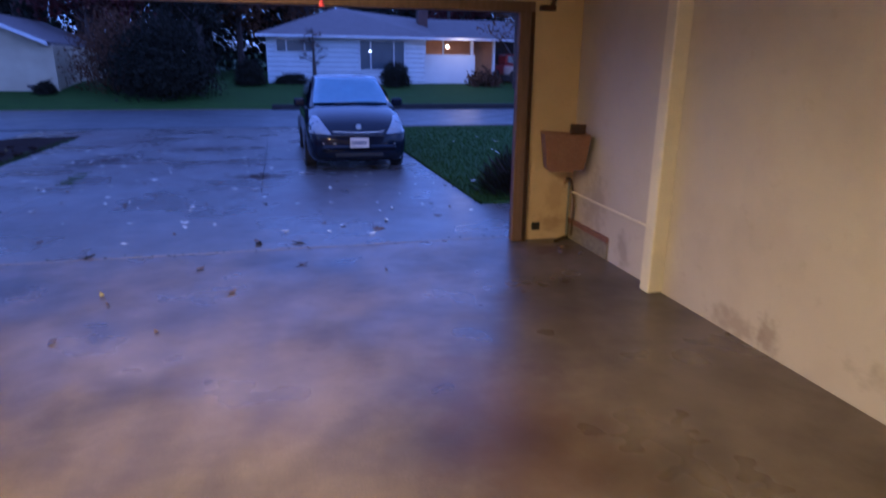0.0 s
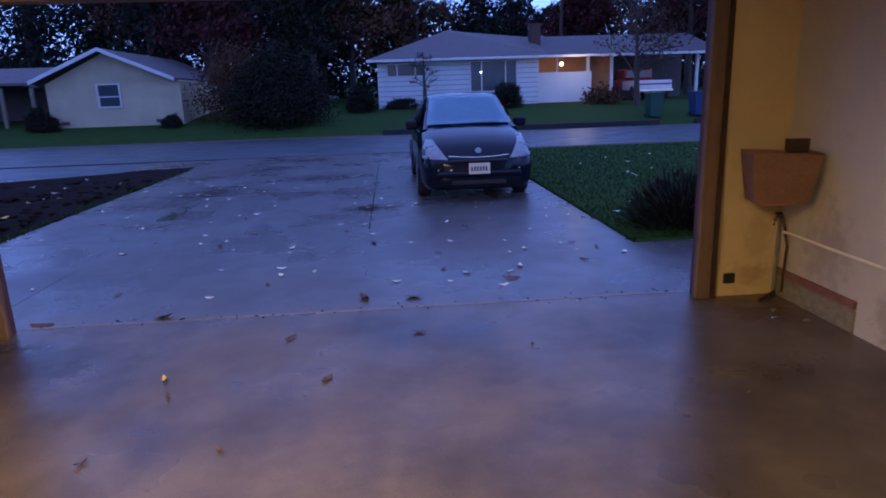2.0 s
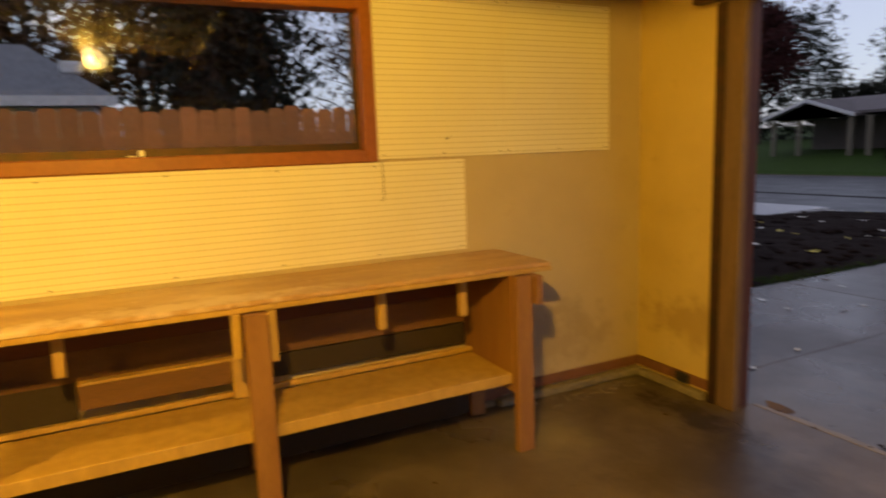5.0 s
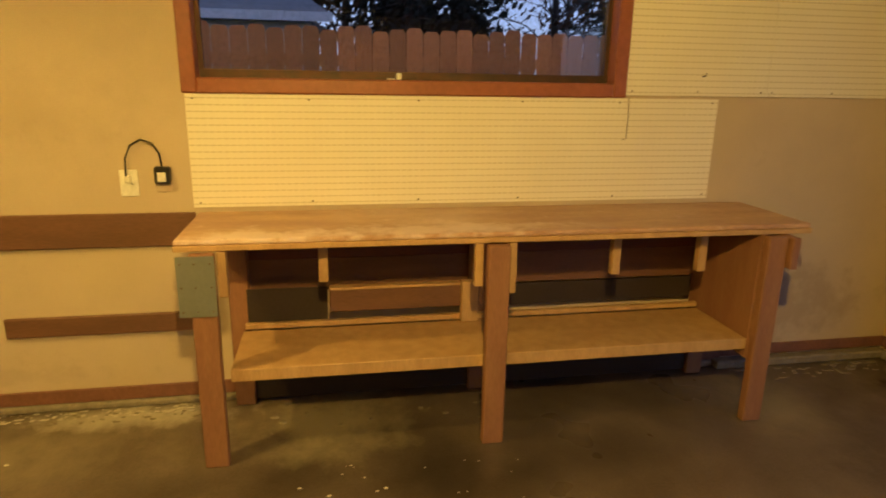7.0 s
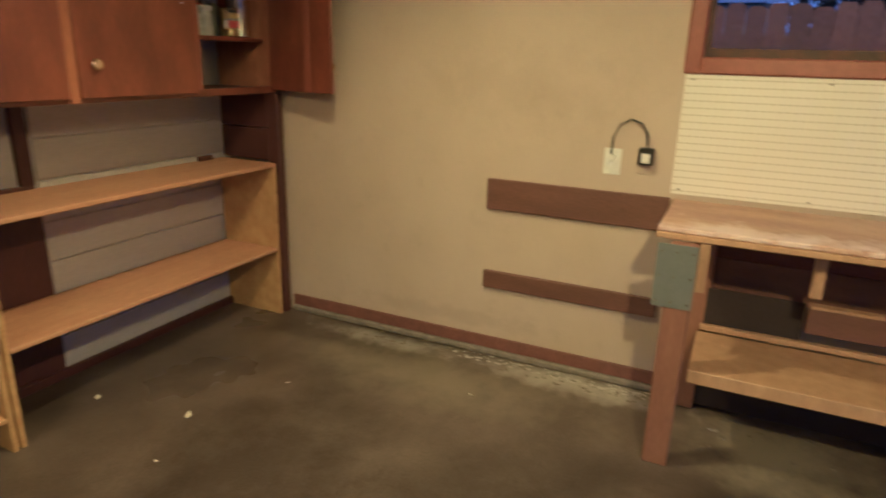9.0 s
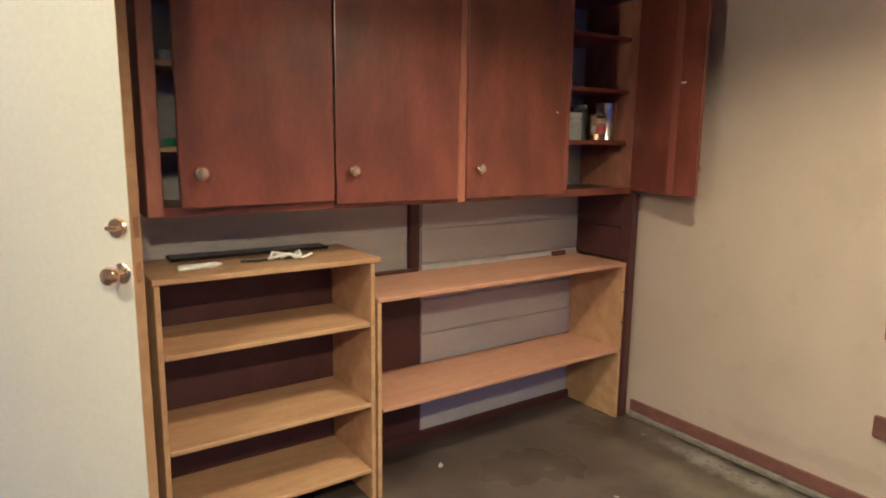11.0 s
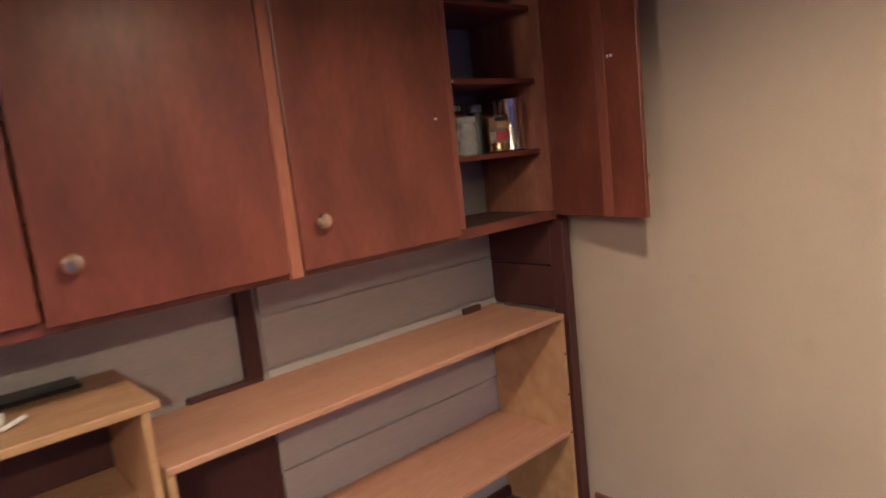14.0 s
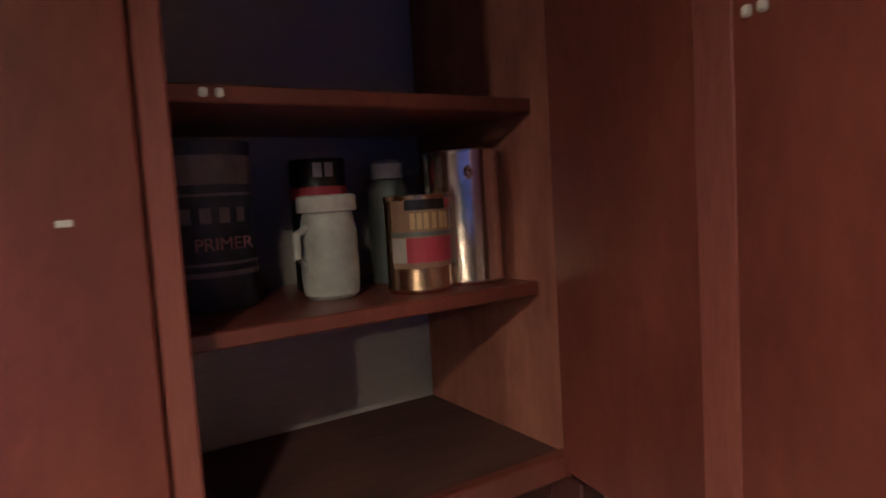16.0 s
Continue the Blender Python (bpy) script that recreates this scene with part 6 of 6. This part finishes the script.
for i, (x, y, hgt, cr, m, per) in enumerate((
        (-33.5, 48, 11, 3.4, REDLEAF, 40), (-17, 52, 12, 3.6, BROWNLEAF, 9), (-11.5, 49, 12, 3.4, REDLEAF, 9), (-6.0, 45, 10, 3.3, BROWNLEAF, 16),
        (-1.5, 47, 9.5, 3.2, BROWNLEAF, 26), (3.2, 52, 9.5, 3.4, BROWNLEAF, 9), (14.5, 50, 8, 3.0, REDLEAF, 22), (19.5, 42, 9.5, 3.4, REDLEAF, 26), (24, 46, 11, 4.0, SHRUBM, 30), (30, 50, 11, 4, BROWNLEAF, 20), (-8.8, 40, 8.0, 2.8, REDLEAF, 16), (-3.2, 40, 8.6, 3.0, SHRUBM, 20))):
    tree(x, y, hgt, cr, m, 40 + i, {REDLEAF: "dark red-leaved autumn tree behind the houses", BROWNLEAF: "half-bare brown autumn tree behind the houses", SHRUBM: "dark leafy tree behind the houses"}[m], per=int(per * 1.8), size=0.17, bare=per < 12, limbs=26)
for i, (x, y, hgt, w) in enumerate(((-23.4, 50, 15, 3.2), (-19.5, 52, 16, 3.6),  (-14, 46, 14, 3.4), (-10, 54, 15, 3.6), (-4, 52, 13, 3.4), (8.0, 54, 11.5, 3.4), (11.0, 56, 12, 3.2), (24.5, 56, 14, 3.8), (-39, 46, 15, 4), (1.5, 56, 12, 3.5), (17, 56, 13, 3.6), (-15.5, 55, 17, 4.0), (-7, 56, 15, 4.0))):
    conifer(x, y, hgt, w, 70 + i, "tall dark conifer behind the houses")



def far_woods():
    rnd = random.Random(77)
    vs, fs = [], []
    for _ in range(90000):
        x = rnd.uniform(-75, 60)
        side = min(max((x + 9.0) / 8.0, 0.0), 1.0)
        top = 12.5 - 4.6 * side + 2.0 * noise.noise(Vector((x * 0.16, 0, 3))) + 1.3 * noise.noise(Vector((x * 0.6, 0, 9)))
        gap = max(0.0, 1.0 - abs(x + 33.0) / 4.6)
        top *= 1.0 - 0.62 * min(1.0, 2.2 * gap)
        z = top * rnd.random() ** 0.75
        y, s_ = 61 + rnd.gauss(0, 1.6), rnd.uniform(0.14, 0.32)
        k = len(vs)
        for _ in range(4):
            vs.append((x + rnd.uniform(-s_, s_), y + rnd.uniform(-s_, s_), 0.7 + z + rnd.uniform(-s_, s_)))
        fs += [(k, k + 1, k + 2), (k + 1, k + 2, k + 3)]
    me = bpy.data.meshes.new("far_woods")
    me.from_pydata(vs, [], fs)
    me.materials.append(CONIF)
    return me


tagged(new("far_woods", far_woods()), "dark belt of woodland beyond the houses", "woods", "", "stuff")
single("utility_pole", tube([(0, 0, 0), (0, 0, 9.5)], [0.14, 0.10], 10), BARK, "dark timber utility pole beyond the houses", "pole", (13.0, 48, g(13, 48)))

# ---- beyond the side window ----
FENCEW = material("reddish_cedar_fence", (0.50, 0.25, 0.12), 0.75, second=(0.36, 0.17, 0.085), scale=5, stretch=(3, 3, 0.4), island=0.22)
fence = tagged(new("fence"), "reddish cedar board fence beyond the side window", "fence")
fence.location = (-5.2, 5.0, -0.15)
plank_meshes = []
for k in range(3):
    rnd = random.Random(k)
    bm = bmesh.new()
    hgt = 2.04 + 0.012 * k
    prof = [(-0.068, 0.0), (0.068, 0.0), (0.068, hgt - 0.03), (0.045, hgt), (-0.045, hgt), (-0.068, hgt - 0.03)]
    f = [bm.verts.new((0.0, y, z)) for y, z in prof]
    bm.faces.new(f)
    bmesh.ops.solidify(bm, geom=bm.faces[:], thickness=0.018)
    plank_meshes.append(mesh_of("plank", bm, FENCEW))
rnd = random.Random(8)
for i in range(88):
    ob = new("plank", plank_meshes[i % 3])
    ob.parent = fence
    ob.location = (rnd.uniform(-0.004, 0.004), -6.2 + i * 0.141, rnd.uniform(-0.012, 0.012))
for z in (0.4, 1.1, 1.75):
    part("rail", boxes((-0.07, -0.03, -6.3, 6.2, z, z + 0.09)), FENCEW, fence)


def neighbour():
    GREYROOF = material("grey_shingle_roof", (0.12, 0.125, 0.135), 0.75, second=(0.09, 0.095, 0.10), scale=2, fine=14, bump=0.6)
    n = thing("house", (-17.0, -2.0, -0.15), "grey-roofed neighbour house beyond the fence", "house")
    part("wall", boxes((-3.0, 3.0, -6.0, 5.6, 0, 2.75)), WSIDING, n)
    bm = bmesh.new()
    for xa in (-3.5, 3.5):
        v = [(xa, -6.4, 2.78), (xa, 6.0, 2.78), (0, 4.2, 4.25), (0, -6.4, 4.25)]
        lo = [bm.verts.new(p) for p in v]
        hi = [bm.verts.new((p[0], p[1], p[2] + 0.12)) for p in v]
        for a in range(4):
            bm.faces.new((lo[a], lo[(a + 1) % 4], hi[(a + 1) % 4], hi[a]))
        bm.faces.new(lo)
        bm.faces.new(hi)
    part("roof", bm, GREYROOF, n)
    part("fascia", boxes((3.5, 3.56, -6.4, 6.02, 2.74, 2.92)), FASCIA, n, "white gutter board")
    for y in (2.0, 5.2):
        part("roof_vent", boxes((1.8, 2.1, y - 0.2, y + 0.2, 3.5, 3.75), bev=0.03), FASCIA, n)


neighbour()
for i, (x, y, hgt, w) in enumerate(((-20.5, 6.6, 13, 2.4), (-22, 8.4, 15, 2.4), (-25, 6.4, 16, 3.0), (-30, 18, 15, 4.0), (-27, 0, 12, 3.4))):
    conifer(x, y, hgt, w, 90 + i, "tall dark conifer beyond the fence", z=-0.15)
for i, (x, y, hgt, cr) in enumerate(((-24, 12.5, 9, 3.4), (-20, 14.0, 8.5, 3.2), (-32, 16, 9, 3.6), (-26, 20, 9, 3.5))):
    tree(x, y, hgt, cr, BROWNLEAF, 110 + i, "half-bare autumn tree beyond the fence", per=4, size=0.14, bare=True, limbs=24)

for i, (x, y, hgt, cr) in enumerate(((-25.5, 1.5, 9, 3.4), (-26, -3.5, 9.5, 3.6), (-24.5, 4.6, 9, 3.0))):
    tree(x, y, hgt, cr, BROWNLEAF, 120 + i, "brown autumn tree behind the grey roof", per=22, size=0.17, limbs=24)

# ---- broken edge between the garage floor and the drive ----
tagged(part("edge_debris", rubble_strip(-1.85, 3.0, 7.10, 7.26, 90, 31, 0.009), SOIL), "dark wet debris along the slab edge", "debris", "", "stuff")

def slab_lip():
    """The broken front edge of the garage slab: a thin uneven lip."""
    bm = bmesh.new()
    n = 120
    rows = []
    for i in range(n + 1):
        x = DOOR_L - 0.02 + (DOOR_R - DOOR_L + 0.04) * i / n
        y = 7.195 + 0.030 * noise.noise(Vector((x * 1.7, 0, 5))) + 0.016 * noise.noise(Vector((x * 9, 0, 2)))
        rows.append([bm.verts.new(q) for q in ((x, 7.141, -0.10), (x, 7.141, 0.002), (x, y - 0.012, 0.0), (x, y, -0.012), (x, y + 0.008, -0.10))])
    for a, b in zip(rows, rows[1:]):
        for k in range(4):
            bm.faces.new((a[k], b[k], b[k + 1], a[k + 1]))
    bm.faces.new(rows[0])
    bm.faces.new(list(reversed(rows[-1])))
    return bm


structure("slab_lip", slab_lip(), material("worn_pale_slab_edge", (0.24, 0.20, 0.165), 0.5, second=(0.13, 0.10, 0.08), scale=7, fine=70, bump=0.3), "pale broken front edge of the garage slab", "edge")

# ---- fallen leaves and litter on the drive ----
leaf_meshes = [mesh_of("fallen_leaf", leaf_mesh(500 + k, 0.11, 0.03), m) for k, m in enumerate((LEAFP, LEAFP, LEAFP, LEAFY, LEAFB, LEAFB))]
rnd = random.Random(21)
for i in range(170):
    x, y = rnd.uniform(-3.7, 3.2), 7.6 + 8.0 * rnd.random()
    ob = new("fallen_leaf", leaf_meshes[rnd.choice((0, 1, 2, 0, 1, 0, 4, 5))])
    ob.matrix_world = pose(x, y, -0.018, 0, 0, rnd.uniform(0, 360)) @ Matrix.Scale(rnd.uniform(0.4, 1.0), 4)
    tagged(ob, "small pale or brown fallen leaf on the wet drive", "leaf", "leaves on the drive")
for i in range(70):
    x, y = rnd.uniform(-9, -4.1), rnd.uniform(8.5, 16.2)
    ob = new("fallen_leaf", leaf_meshes[rnd.choice((0, 1, 2, 3))])
    ob.matrix_world = pose(x, y, 0.10, 0, 0, rnd.uniform(0, 360)) @ Matrix.Scale(rnd.uniform(0.7, 1.5), 4)
    tagged(ob, "pale fallen leaf on the dark soil bed", "leaf", "leaves on the soil")
for i in range(34):
    x, y = rnd.uniform(3.5, 8.5), rnd.uniform(9.2, 18)
    ob = new("fallen_leaf", leaf_meshes[rnd.choice((0, 1, 2, 3))])
    ob.matrix_world = pose(x, y, 0.02, 0, 0, rnd.uniform(0, 360)) @ Matrix.Scale(rnd.uniform(0.5, 1.0), 4)
    tagged(ob, "pale fallen leaf lying on the lawn", "leaf", "leaves on the lawn")
for x, y, s in ((1.80, 7.80, 1.5), (0.58, 9.40, 1.1), (0.95, 7.45, 1.4), (0.55, 7.5, 1.5), (-0.95, 7.3, 1.5), (-1.78, 7.22, 1.6), (1.25, 8.2, 0.8), (0.2, 7.15, 1.0), (-0.3, 8.0, 0.7)):
    ob = new("fallen_leaf", leaf_meshes[4 + int(x * 10) % 2])
    ob.matrix_world = pose(x, y, -0.02, 8, 5, x * 200) @ Matrix.Scale(s * 0.95, 4)
    tagged(ob, "large dark crumpled leaf on the wet drive", "leaf", "leaves on the drive")


def clods(seed, n, x0, x1, y0, y1, z, r0, r1):
    rnd = random.Random(seed)
    bm = bmesh.new()
    for _ in range(n):
        geo = bmesh.ops.create_icosphere(bm, subdivisions=1, radius=rnd.uniform(r0, r1))["verts"]
        o = Vector((rnd.uniform(x0, x1), rnd.uniform(y0, y1), z))
        for v in geo:
            v.co = o + Vector((v.co.x * 1.3, v.co.y * 1.2, v.co.z * 0.6)) * rnd.uniform(0.7, 1.2)
    return bm


tagged(part("soil_clods", clods(5, 440, -9.5, -4.05, 9.0, 16.2, 0.02, 0.02, 0.07), SOIL), "dark clods and mulch on the soil bed", "soil", "", "stuff")


def grass_tufts(seed, n, x0, x1, y0, y1, z, h, dens=None):
    rnd = random.Random(seed)
    vs, fs = [], []
    for _ in range(n):
        x, y = rnd.uniform(x0, x1), y0 + (y1 - y0) * rnd.random() ** 1.6
        a, hh, w = rnd.uniform(0, 6.28), h * rnd.uniform(0.5, 1.3), 0.006 + 0.004 * rnd.random()
        lx, ly = rnd.gauss(0, 0.35) * hh, rnd.gauss(0, 0.35) * hh
        k = len(vs)
        vs += [(x - w * math.cos(a), y - w * math.sin(a), z), (x + w * math.cos(a), y + w * math.sin(a), z), (x + lx, y + ly, z + hh)]
        fs.append((k, k + 1, k + 2))
    me = bpy.data.meshes.new("grass")
    me.from_pydata(vs, [], fs)
    me.materials.append(GRASSBLADE)
    return me


GRASSBLADE = material("grass_blade", (0.034, 0.064, 0.011), 0.8, spec=0.1, second=(0.025, 0.048, 0.009), scale=3, bump=0, island=0.3)
tagged(new("grass", grass_tufts(1, 42000, 3.3, 10.5, 8.95, 19.8, -0.014, 0.05)), "short damp lawn grass", "grass", "", "stuff")
tagged(new("grass", grass_tufts(2, 220, -2.42, -2.2, 11.4, 12.5, -0.03, 0.03)), "grass tufts growing in the drive joint", "grass", "", "stuff")
tagged(new("grass", grass_tufts(3, 700, -4.12, -3.86, 10.0, 17.8, -0.03, 0.05)), "grass along the edge of the drive", "grass", "", "stuff")
